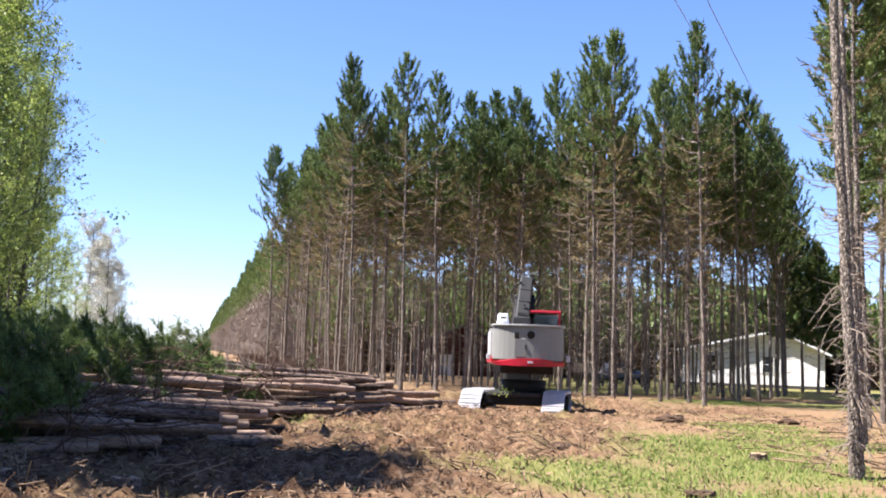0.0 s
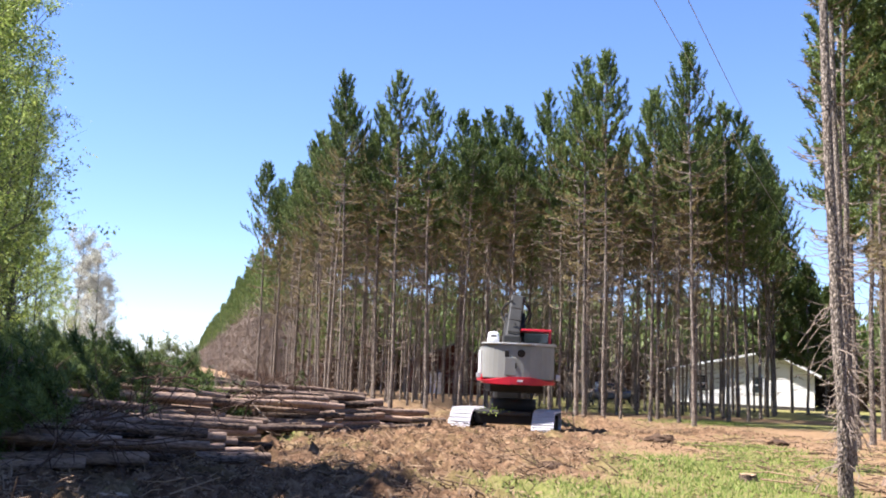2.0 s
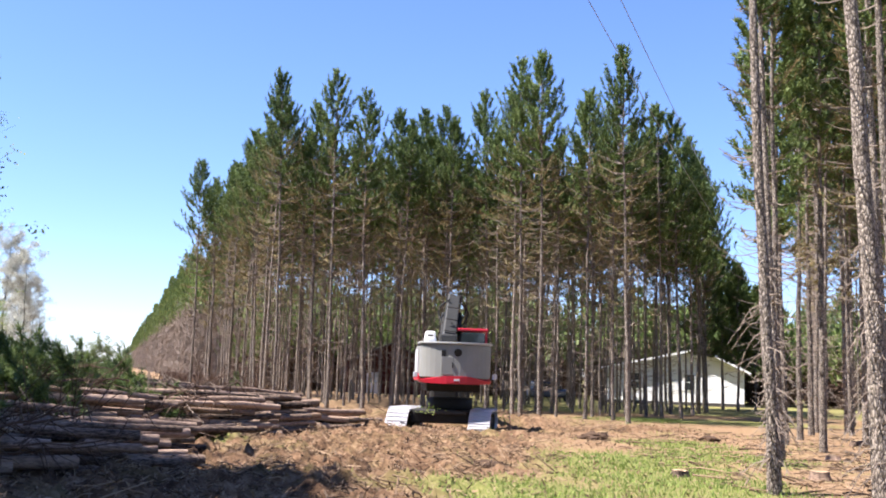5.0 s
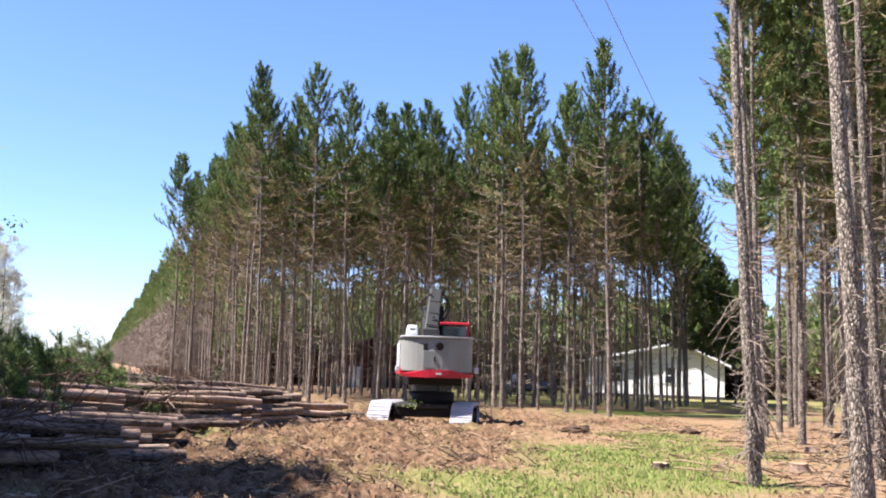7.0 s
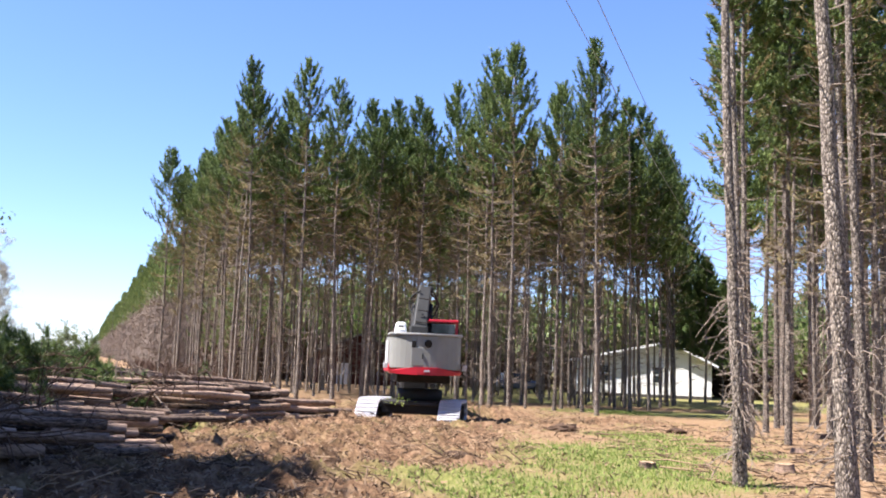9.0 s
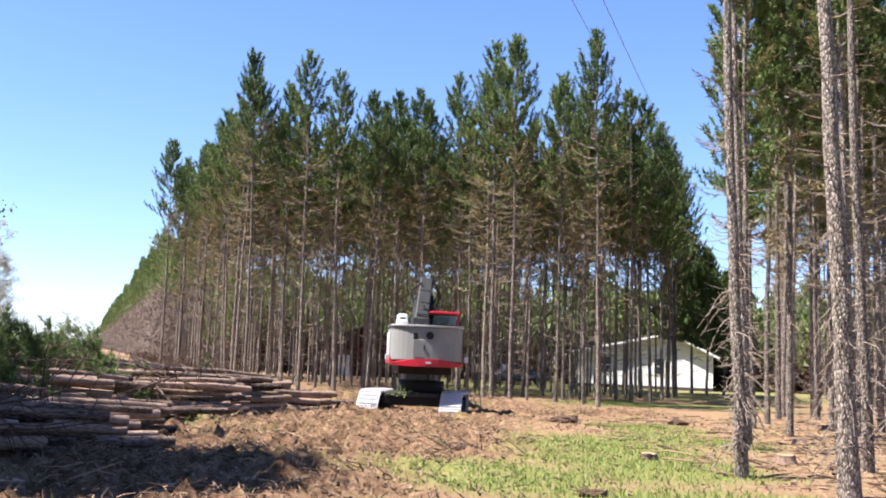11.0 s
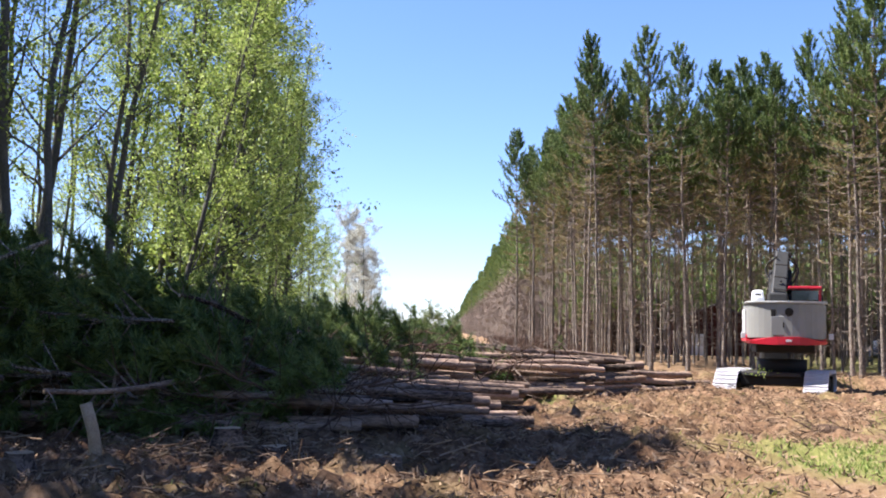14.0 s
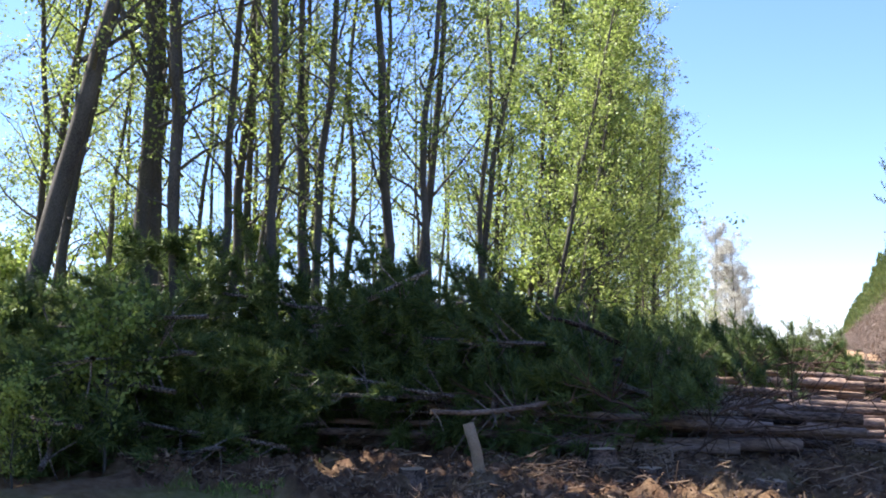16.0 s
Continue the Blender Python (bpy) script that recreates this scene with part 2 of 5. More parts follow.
def ground_z(x, y):
    s = slashy(x, y)
    r = math.hypot(x, y)
    if r > 90:
        return 0.0
    n1 = noise.noise((x * 0.35, y * 0.35, 0.0))
    n2 = noise.noise((x * 1.3, y * 1.3, 4.0))
    n3 = noise.noise((x * 4.6, y * 4.6, 9.0))
    rough = 0.08 * n1 + 0.17 * n2 + 0.30 * max(-0.35, n3) + 0.13 * abs(noise.noise((x * 9.0, y * 9.0, 2.0)))
    mound = 0.16 * math.exp(-(((y - 28.6 - 0.05 * x) / 1.3) ** 2)) * (1.0 if -1 < x < 9 else 0.0)
    mound += 0.30 * math.exp(-(((y - 37.4) / 0.9) ** 2)) * (1.0 if -2 < x < 9.5 else 0.0)
    dip = 0.27 * math.exp(-(((x - 3.0) / 3.6) ** 2) - ((y - 32.5) / 3.4) ** 2)
    return -dip + s * (rough * (1 - 3 * dip) + mound) + (1 - s) * (0.03 * n1 + 0.015 * n2)


def ground_material():
    m = bpy.data.materials.new("clearing ground")
    m.use_nodes = True
    nt = m.node_tree
    n, link = nt.nodes, nt.links.new
    bsdf = n["Principled BSDF"]
    co = n.new("ShaderNodeTexCoord")

    def tex(scale, detail=6):
        t = n.new("ShaderNodeTexNoise")
        t.inputs["Scale"].default_value, t.inputs["Detail"].default_value, t.inputs["Roughness"].default_value = scale, detail, 0.65
        link(co.outputs["Object"], t.inputs["Vector"])
        return t.outputs["Fac"]

    def ramp(fac, *stops):
        r = n.new("ShaderNodeValToRGB")
        e = r.color_ramp.elements
        while len(e) < len(stops):
            e.new(0.5)
        for el, (p, c) in zip(e, stops):
            el.position, el.color = p, (*c, 1)
        link(fac, r.inputs["Fac"])
        return r.outputs["Color"]

    def mix(fac, a, b):
        x = n.new("ShaderNodeMix")
        x.data_type = "RGBA"
        link(fac, x.inputs["Factor"])
        link(a, x.inputs["A"])
        link(b, x.inputs["B"])
        return x.outputs["Result"]

    litter = ramp(tex(7), (0.3, (0.122, 0.070, 0.036)), (0.5, (0.225, 0.143, 0.079)), (0.7, (0.304, 0.219, 0.140)))
    soil = ramp(tex(5), (0.3, (0.030, 0.016, 0.009)), (0.5, (0.128, 0.074, 0.041)), (0.72, (0.275, 0.185, 0.112)))
    green = ramp(tex(9), (0.3, (0.091, 0.097, 0.027)), (0.5, (0.164, 0.170, 0.049)), (0.72, (0.255, 0.213, 0.109)))
    a1, a2 = n.new("ShaderNodeAttribute"), n.new("ShaderNodeAttribute")
    a1.attribute_name, a2.attribute_name = "slash", "grass"
    colour = mix(a2.outputs["Fac"], mix(a1.outputs["Fac"], litter, soil), green)
    link(colour, bsdf.inputs["Base Color"])
    bsdf.inputs["Roughness"].default_value = 0.95
    bsdf.inputs["Specular IOR Level"].default_value = 0.15
    b = n.new("ShaderNodeBump")
    b.inputs["Strength"].default_value, b.inputs["Distance"].default_value = 0.9, 0.05
    link(tex(22), b.inputs["Height"])
    link(b.outputs["Normal"], bsdf.inputs["Normal"])
    return m


def build_ground():
    xs = np.concatenate([[-3000, -800, -250, -90, -50], np.arange(-34, -12, 1.0), np.arange(-12, 14, 0.14), np.arange(14, 40, 1.0), [60, 100, 260, 800, 3000]])
    ys = np.concatenate([[-3000, -600, -100, -30], np.arange(-10, 8, 1.0), np.arange(8, 36, 0.16), np.arange(36, 80, 1.0), [100, 150, 260, 700, 3000]])
    nx, ny = len(xs), len(ys)
    verts, sl, gr = [], [], []
    for y in ys:
        for x in xs:
            verts.append((x, y, ground_z(x, y)))
            g = grassy(x, y)
            gr.append(g)
            sl.append(slashy(x, y))
    i, j = np.meshgrid(np.arange(nx - 1), np.arange(ny - 1))
    f = np.stack([j * nx + i, j * nx + i + 1, (j + 1) * nx + i + 1, (j + 1) * nx + i], -1).reshape(-1, 4)
    ob = raw("ground", verts, f.tolist(), ground_material(), smooth=True)
    for key, values in (("slash", sl), ("grass", gr)):
        at = ob.data.attributes.new(key, "FLOAT", "POINT")
        at.data.foreach_set("value", values)
    tagged(ob, "torn brown clearing soil with wood litter and green grass patches", "ground", kind="structure")


build_ground()


# ---- pines ----
def brush(green, rng, pts, blades, length, width, forward=0.75):
    """Needles set along a shoot, pointing forward like a bottle brush."""
    pts = np.asarray(pts)
    k = rng.random(blades) ** 0.8 * (len(pts) - 1)
    i = np.minimum(k.astype(int), len(pts) - 2)
    u = (k - i)[:, None]
    base = pts[i] * (1 - u) + pts[i + 1] * u
    ax = pts[i + 1] - pts[i]
    ax = ax / (np.linalg.norm(ax, axis=1)[:, None] + 1e-9)
    d = rng.normal(size=(blades, 3))
    d /= np.linalg.norm(d, axis=1)[:, None]
    way = ax * forward + d * 0.8
    way *= (length * (0.7 + 0.6 * rng.random(blades)))[:, None]
    green.blades(base, way, width * (0.8 + 0.5 * rng.random(blades)), rng)


def pine(seed, height, crown=0.40, spread=1.5, radius=0.13, whorls=15, density=1.0, dead=1.0, at=None, low_twigs=0, withered=0.6, needle=0.038, reach_dead=1.0):
    """A plantation red pine: straight bare trunk, dead side branches, withered lower needles and a green crown of upturned shoots."""
    rng = np.random.default_rng(seed)
    tree = thing("pine_tree", "tall slender red pine with bare lower trunk and green crown", "tree", "pines of the plantation", at=at)
    trunk, limbs, twigs, green, brown = Soup(), Soup(), Soup(), Soup(), Soup()
    n = 15
    zs = np.linspace(0, height, n)
    wob = np.cumsum(rng.normal(0, 0.022, (n, 2)), axis=0)
    wob -= np.outer(zs / height, wob[-1])
    pts = np.column_stack([wob, zs])
    rad = radius * (1 - 0.9 * (zs / height) ** 1.15)
    rad[0] *= 1.25
    pts[0, 2] = -0.3
    trunk.tube(pts, rad, 9)

    def on(z):
        return np.array([np.interp(z, zs, pts[:, 0]), np.interp(z, zs, pts[:, 1]), z])

    z0 = height * (1 - crown)
    # green whorls, the top ones short and steep
    for w in range(whorls):
        q = w / (whorls - 1)
        z = z0 + (height - z0) * (q ** 0.9) * 0.965
        reach = spread * (1 - q) ** 0.92 * (0.85 if q < 0.12 else 1.0) * 1.08 + 0.13
        for b in range(rng.integers(4, 7)):
            a = rng.random() * 2 * np.pi
            L = reach * (0.6 + 0.55 * rng.random())
            out = np.array([np.cos(a), np.sin(a), 0])
            up = 0.22 + 0.55 * q
            s = np.linspace(0, 1, 6)[:, None]
            p = on(z) + out * L * s + np.array([0, 0, 1]) * L * (up * s ** 2.4 + 0.14 * s)
            limbs.tube(p[[0, 2, 5]], np.linspace(0.022 + 0.01 * (1 - q), 0.006, 3), 3)
            target = brown if (q < 0.25 and rng.random() < withered) else green
            shoots = int(1.3 + 2.1 * L + 0.6 * rng.random())
            shoots += 3 if density > 1.2 else 1 if density > 0.9 else 0
            for t in range(shoots):
                i = 5 if t == 0 else rng.integers(2, 5)
                turn = np.cross(out, [0, 0, 1]) * rng.uniform(-1, 1)
                ll = 0.32 + 0.22 * rng.random()
                way = out * 0.36 + turn * 0.45 + np.array([0, 0, 0.72 + 0.5 * q])
                qn = p[i] + way / np.linalg.norm(way) * ll * np.linspace(-0.35, 1, 4)[:, None]
                if target is green:
                    if density > 0.9:
                        brush(green, rng, qn, int(54 * density), 0.155, needle, 0.42)
                    else:
                        brush(green, rng, qn, int(26 * density), 0.19, needle, 0.3)
                else:
                    brush(brown, rng, qn, int(13 * density), 0.15, needle * 0.6)
    # the leader
    lead = on(height * 0.94) + np.array([0, 0, 1]) * np.linspace(0, 1.15, 4)[:, None]
    brush(green, rng, lead, int(150 * density), 0.13, needle, 0.3)
    # drooping dead twigs on the lower trunk
    for b in range(low_twigs):
        z = 0.5 + 3.2 * rng.random() ** 1.4
        a = rng.random() * 2 * np.pi
        L = rng.uniform(0.15, 0.6)
        out = np.array([np.cos(a), np.sin(a), 0])
        s = np.linspace(0, 1, 6)[:, None]
        p = on(z) + out * L * s + np.array([0, 0, 1]) * L * (0.12 * s - rng.uniform(0.4, 1.3) * s ** 2) + np.cumsum(rng.normal(0, 0.018, (6, 3)), axis=0)
        twigs.tube(p, np.linspace(0.013, 0.004, 6), 4)
        for k in range(2):
            i = rng.integers(2, 5)
            p2 = p[i] + (out * 0.4 + rng.normal(0, 0.45, 3)) * L * 0.5 * s[::2]
            twigs.tube(p2, np.linspace(0.008, 0.003, 3), 3)
    # whorls of dead branches that bend up at their ends, with scraps of withered needles
    z = 1.2
    while z < z0 + 0.5:
        q = min(1.0, z / z0)
        for b in range(rng.poisson((1.9 + 2.0 * q) * dead)):
            a = rng.random() * 2 * np.pi
            L = (0.25 + 0.75 * rng.random() + 0.55 * q * rng.random()) * (0.55 + 0.6 * q) * reach_dead
            out = np.array([np.cos(a), np.sin(a), 0])
            s = np.linspace(0, 1, 6)[:, None]
            droop = rng.uniform(-0.5, 0.1)
            p = on(z + rng.normal(0, 0.05)) + out * L * s + np.array([0, 0, 1]) * L * (droop * s + (0.25 - droop * 0.8) * s ** 2.4)
            p[1:] += np.cumsum(rng.normal(0, 0.02, (5, 3)), axis=0) * L
            twigs.tube(p, np.linspace(0.012 + 0.007 * q, 0.005, 6), 3)
            if rng.random() < 0.5:
                i = rng.integers(2, 5)
                side = np.cross(out, [0, 0, 1]) * rng.choice([-1, 1])
                p2 = p[i] + (out * 0.6 + side * 0.6 + np.array([0, 0, rng.uniform(-0.2, 0.3)])) * L * 0.5 * s[::2]
                twigs.tube(p2, np.linspace(0.009, 0.004, 3), 3)
            if q > 0.5 and rng.random() < 1.9 * withered * (q - 0.3):
                brush(brown, rng, p[2:], int(26 * density), 0.15, 0.034)
        z += rng.uniform(0.3, 0.55)
    trunk.make("trunk", M_BARK, tree, True)
    tagged(limbs.make("limb", M_BARK, tree), kind="stuff")
    n_twigs = len(twigs.f)
    if brown.v:
        twigs.add(np.concatenate(brown.v), np.array(brown.f))
    dead_ob = tagged(twigs.make("dead_branch", M_DEADWOOD, tree, label="dead side branches with withered brown needles"), kind="stuff")
    dead_ob.data.materials.append(M_BROWN)
    dead_ob.data.polygons.foreach_set("material_index", [0] * n_twigs + [1] * (len(twigs.f) - n_twigs))
    tagged(green.make("crown", M_NEEDLE, tree), kind="stuff")
    return tree


def stand_at(x, y, scale=1.0, turn=0.0, lean=(0.0, 0.0), height=15.2):
    """A standing pose: lean is how far the top is off its base, in metres."""
    up = Vector((lean[0], lean[1], height)).normalized()
    q = Vector((0, 0, 1)).rotation_difference(up)
    return Matrix.Translation((x, y, ground_z(x, y))) @ q.to_matrix().to_4x4() @ Matrix.Rotation(turn, 4, "Z") @ Matrix.Scale(scale, 4)


def place(kinds, i, m):
    """The first use of a kind is the built tree itself, later ones are copies."""
    src = kinds[i]
    t = copy_thing(src[0], m) if src[1] else src[0]
    t.matrix_basis = m
    src[1] = True
    return t


rng = np.random.default_rng(5)
front_kinds = [[pine(20 + i, 14.9, crown=c, spread=s, radius=r, dead=1.25, withered=0.65), False] for i, (c, s, r) in enumerate(
    [(0.37, 1.5, 0.09), (0.33, 1.35, 0.08), (0.41, 1.7, 0.095), (0.35, 1.45, 0.085)])]
inner_kinds = [[pine(40 + i, 14.2, crown=c, spread=1.7, radius=0.07, whorls=9, density=0.92, dead=1.4, withered=0.3, needle=0.07), False] for i, c in enumerate([0.30, 0.34, 0.27, 0.31])]
full_kinds = [[pine(50 + i, 14.6, crown=c, spread=2.0, radius=0.09, whorls=16, density=1.0, dead=0.7, withered=0.15, needle=0.045), False] for i, c in enumerate([0.44, 0.50])]
# edge trees of the stand: x, y, how far the top leans in x
EDGE = [(-1.5, 44.4, -0.18), (-3.8, 45.4, -0.44), (0.0, 47.5, -0.38), (1.8, 50.9, -0.38), (4.2, 49.7, -0.49), (5.8, 47.1, -0.45), (6.5, 41.5, -0.31),
        (7.1, 40.4, -0.16), (10.4, 39.1, -0.36), (10.5, 45.8, -0.35), (13.9, 46.4, -0.33), (15.2, 47.6, -0.58), (19.8, 57.6, -0.51), (-6.2, 57.4, -0.51),
        (-8.7, 66.9, -0.34), (-11.0, 66.3, -0.13), (3.1, 50.6, -0.42), (17.2, 52.0, -0.3), (18.7, 55.4, -0.4), (20.8, 60.2, -0.4), (19.2, 62.0, -0.3), (17.6, 58.0, -0.3)]
planted = []
for i, (x, y, lx) in enumerate(EDGE):
    full = x > 13
    place(full_kinds if full else front_kinds, i % (2 if full else 4), stand_at(x, y, 1.0, i * 1.7, (lx, 0.0)))
    planted.append((x, y))
U, V = Vector((-math.sin(radians(15)), math.cos(radians(15)))), Vector((math.cos(radians(15)), math.sin(radians(15))))


def free(x, y, gap):
    return all((x - a) ** 2 + (y - b) ** 2 > gap * gap for a, b in planted)


count = 0
for k in range(0, 20):
    for j in range(-9, 20):
        p = Vector((-3.8, 45.4)) + V * (k * 1.95 + rng.normal(0, 0.16)) + U * (j * 2.1 + rng.normal(0, 0.22))
        x, y = p
        limit = 46.6 - 0.44 * (x + 3.8) + (2.6 if 0.5 < x < 5.6 else 0) if x < 10.4 else 40.4 + (x - 10.4) * 1.75
        if y < limit or not free(x, y, 1.15) or count > 420 or math.degrees(math.atan2(x, y)) > 19.0 or (y > 84 and math.degrees(math.atan2(x, y)) > -4.5) or (y > 66 and rng.random() < 0.25) or math.degrees(math.atan2(x, y)) < -8.7 or (x > 15.5 and y > 67):
            continue
        edge = k < 1 or y < limit + 2.5
        sc = rng.uniform(0.86, 0.97)
        m = stand_at(x, y, sc, rng.random() * 6.28, (rng.normal(0, 0.25), rng.normal(0, 0.2)))
        if edge:
            place(front_kinds, int(rng.integers(4)), m)
        else:
            place(inner_kinds, int(rng.integers(4)), m)
        planted.append((x, y))
        count += 1


for i in range(60):
    az, d = radians(rng.uniform(12.5, 18.6)), rng.uniform(50, 69)
    x, y = d * math.sin(az), d * math.cos(az)
    if free(x, y, 1.3) and y > 41.5 + (x - 10.4) * 1.75:
        place(full_kinds if i % 3 == 0 else front_kinds, i % 2, stand_at(x, y, rng.uniform(0.84, 0.96), i * 1.1, (rng.normal(0, 0.2), 0.0)))
        planted.append((x, y))


# ---- the stand on the other side of the lane ----
near_kinds = [[pine(60 + i, 17.0, crown=0.42, spread=0.6, radius=r, whorls=19, density=1.0, dead=0.45, low_twigs=60, withered=0.15, needle=0.04, reach_dead=0.65), False] for i, r in enumerate([0.100, 0.142, 0.095])]
NEAR = [(6.40, 15.4, -0.60, 0), (7.04, 13.34, -0.75, 1), (8.75, 20.8, -0.45, 2), (9.3, 16.9, -0.5, 0), (8.9, 14.9, -0.5, 2)]
for i, (x, y, lx, kind) in enumerate(NEAR):
    t = place(near_kinds, kind, stand_at(x, y, 1.0, i * 2.1, (lx, 0.2), 17.0))
    tagged(t, "red pine with flaky grey bark and dead twigs beside the grass", group="pines beside the lane")
    planted.append((x, y))
back_kinds = [[pine(70 + i, 15.5, crown=c, spread=0.95, radius=0.10, whorls=18, density=1.05, dead=0.85, low_twigs=14, withered=0.5, needle=0.045, reach_dead=1.2), False] for i, c in enumerate([0.42, 0.34, 0.38])]
plume_kind = [[pine(76, 15.5, crown=0.64, spread=0.95, radius=0.09, whorls=19, density=0.95, dead=0.7, withered=0.1, needle=0.042, low_twigs=10, reach_dead=1.2), False]]
for i, (x, y, sc) in enumerate(((10.55, 25.2, 1.0), (12.2, 28.6, 1.05))):
    t = place(plume_kind, 0, stand_at(x, y, sc, i * 2.6, (-0.4, 0.0), 17.0))
    tagged(t, "red pine with flaky grey bark and a long green crown", group="pines beside the lane")
    planted.append((x, y))
W, X = Vector((0.43, 0.90)), Vector((0.90, -0.43))
for k in range(0, 9):
    for j in range(0, 26):
        p = Vector((6.6, 15.6)) + W * (j * 2.2 + 1.2 + rng.normal(0, 0.7)) + X * (k * 1.9 + rng.normal(0, 0.55) * min(1.0, 0.4 + k))
        x, y = p
        if math.degrees(math.atan2(x, y)) > 34 or not free(x, y, 1.25) or y < 15.5 or (y < 19 and math.degrees(math.atan2(x, y)) < 30):
            continue
        t = place(back_kinds, int(rng.integers(3)), stand_at(x, y, rng.uniform(0.88, 1.02), rng.random() * 6.28, (rng.normal(-0.2, 0.2), 0.0), 17.0))
        tagged(t, "red pine with flaky grey bark and dead twigs beside the grass", group="pines beside the lane")
        planted.append((x, y))


# full-crowned pines round the house at the end of the lane
lawn_kinds = [[pine(80 + i, 11.0, crown=0.68, spread=2.1, radius=0.11, whorls=18, density=1.3, dead=0.4, withered=0.1, needle=0.06), False] for i in range(2)]
for i, (az, d, sc) in enumerate(((18.9, 70.0, 1.0), (19.9, 72.0, 0.98), (20.7, 68.0, 0.84), (21.6, 71.0, 0.74), (22.6, 69.0, 0.62), (19.4, 90.0, 1.15), (20.6, 92.0, 1.1), (22.0, 90.0, 0.95))):
    t = place(lawn_kinds, i % 2, stand_at(d * math.sin(radians(az)), d * math.cos(radians(az)), sc, i * 2.3))
    tagged(t, "dark green pine with a full crown beside the house", group="pines round the house")


# ---- far plantation flank and far woods ----
def far_woods():
    r = np.random.default_rng(77)
    trunk, green, brown, dim = Soup(), Soup(), Soup(), Soup()

    def simple(x, y, h, blades, wide=1.0, size=1.0, low=0.55, dry=0.33, twig=dim):
        trunk.tube([(x, y, -0.2), (x, y, h * 0.5), (x, y, h)], [0.12, 0.09, 0.02], 5)
        q = r.random(blades) ** 0.8
        a = r.random(blades) * 6.283
        rr = 1.4 * wide * (1 - q) ** 0.7 * np.sqrt(r.random(blades)) + 0.1
        base = np.column_stack([x + rr * np.cos(a), y + rr * np.sin(a), h * (low + (1 - low) * q)])
        way = np.column_stack([np.cos(a) * 0.3, np.sin(a) * 0.3, np.full(blades, 0.55)]) * size * r.uniform(0.5, 1.1, (blades, 1))
        green.blades(base, way, 0.22 * size, r)
        nb = int(blades * dry)
        q = r.random(nb)
        a = r.random(nb) * 6.283
        base = np.column_stack([x + 1.0 * np.cos(a) * r.random(nb), y + 1.0 * np.sin(a) * r.random(nb), h * (0.03 + 0.59 * q)])
        way = r.normal(size=(nb, 3)) * 0.45
        twig.blades(base, way, 0.08 * size, r)

    # the flank of the plantation that runs on along the cut
    for k in range(5):
        d = 84.0
        while d < 640:
            p = Vector((-1.9, 45.4)) + V * (k * 2.0 + r.normal(0, 0.4)) + Vector((-0.230, 0.973)) * (d + r.normal(0, 0.3))
            simple(p[0], p[1], r.uniform(15.0, 17.4), 520 if d < 160 else 240, size=0.55 + d / 500, low=0.55, dry=1.3, twig=brown)
            d += 2.1 + max(0, d - 80) / 60
    # dry scrub along the foot of the flank
    u = r.random(5200) ** 1.5
    d = 4 + 130 * u
    side = r.normal(-0.4, 1.1, len(u))
    base = np.column_stack([-4.6 - 0.205 * d + side, 46.0 + 0.973 * d + side * 0.3, np.zeros(len(u))])
    way = r.normal(size=(len(u), 3)) * 0.28
    way[:, 2] = r.uniform(0.25, 1.3, len(u))
    dim.blades(base, way, 0.05, r)
    # woods behind the stand
    for i in range(150):
        a = radians(r.uniform(-6, 34))
        d = r.uniform(98, 150)
        simple(d * math.sin(a), d * math.cos(a), r.uniform(8, 12), 170, 1.8, 1.6, 0.3 if i % 2 else 0.5, 1.6)
    # low conifers closing the view between the trunks; their dark twig colour holds the shade
    for i in range(230):
        a = radians(r.uniform(-7, 33))
        d = r.uniform(86, 99)
        simple(d * math.sin(a), d * math.cos(a), r.uniform(5.0, 8.5), 130, 1.7, 1.25, 0.35, 2.6)
    # unseen woods behind the view, added to block low sky light
    for i in range(110):
        a = radians(r.uniform(70, 215))
        d = r.uniform(34, 46)
        simple(d * math.sin(a), d * math.cos(a), r.uniform(12, 15), 150, 2.0, 1.8, 0.1)
    wood = thing("far_woods", "distant dark green conifer woods behind the plantation, plus unseen ones that cut the sky light", "woods", kind="stuff")
    trunk.make("trunk", M_BARK, wood)
    green.make("crown", M_NEEDLE, wood)
    brown.make("dead_twig", M_DEADWOOD, wood)
    # dark twigs: dry scrub, and shade put in colour between the far trunks
    dim.make("undergrowth", M_DRY, wood)


far_woods()


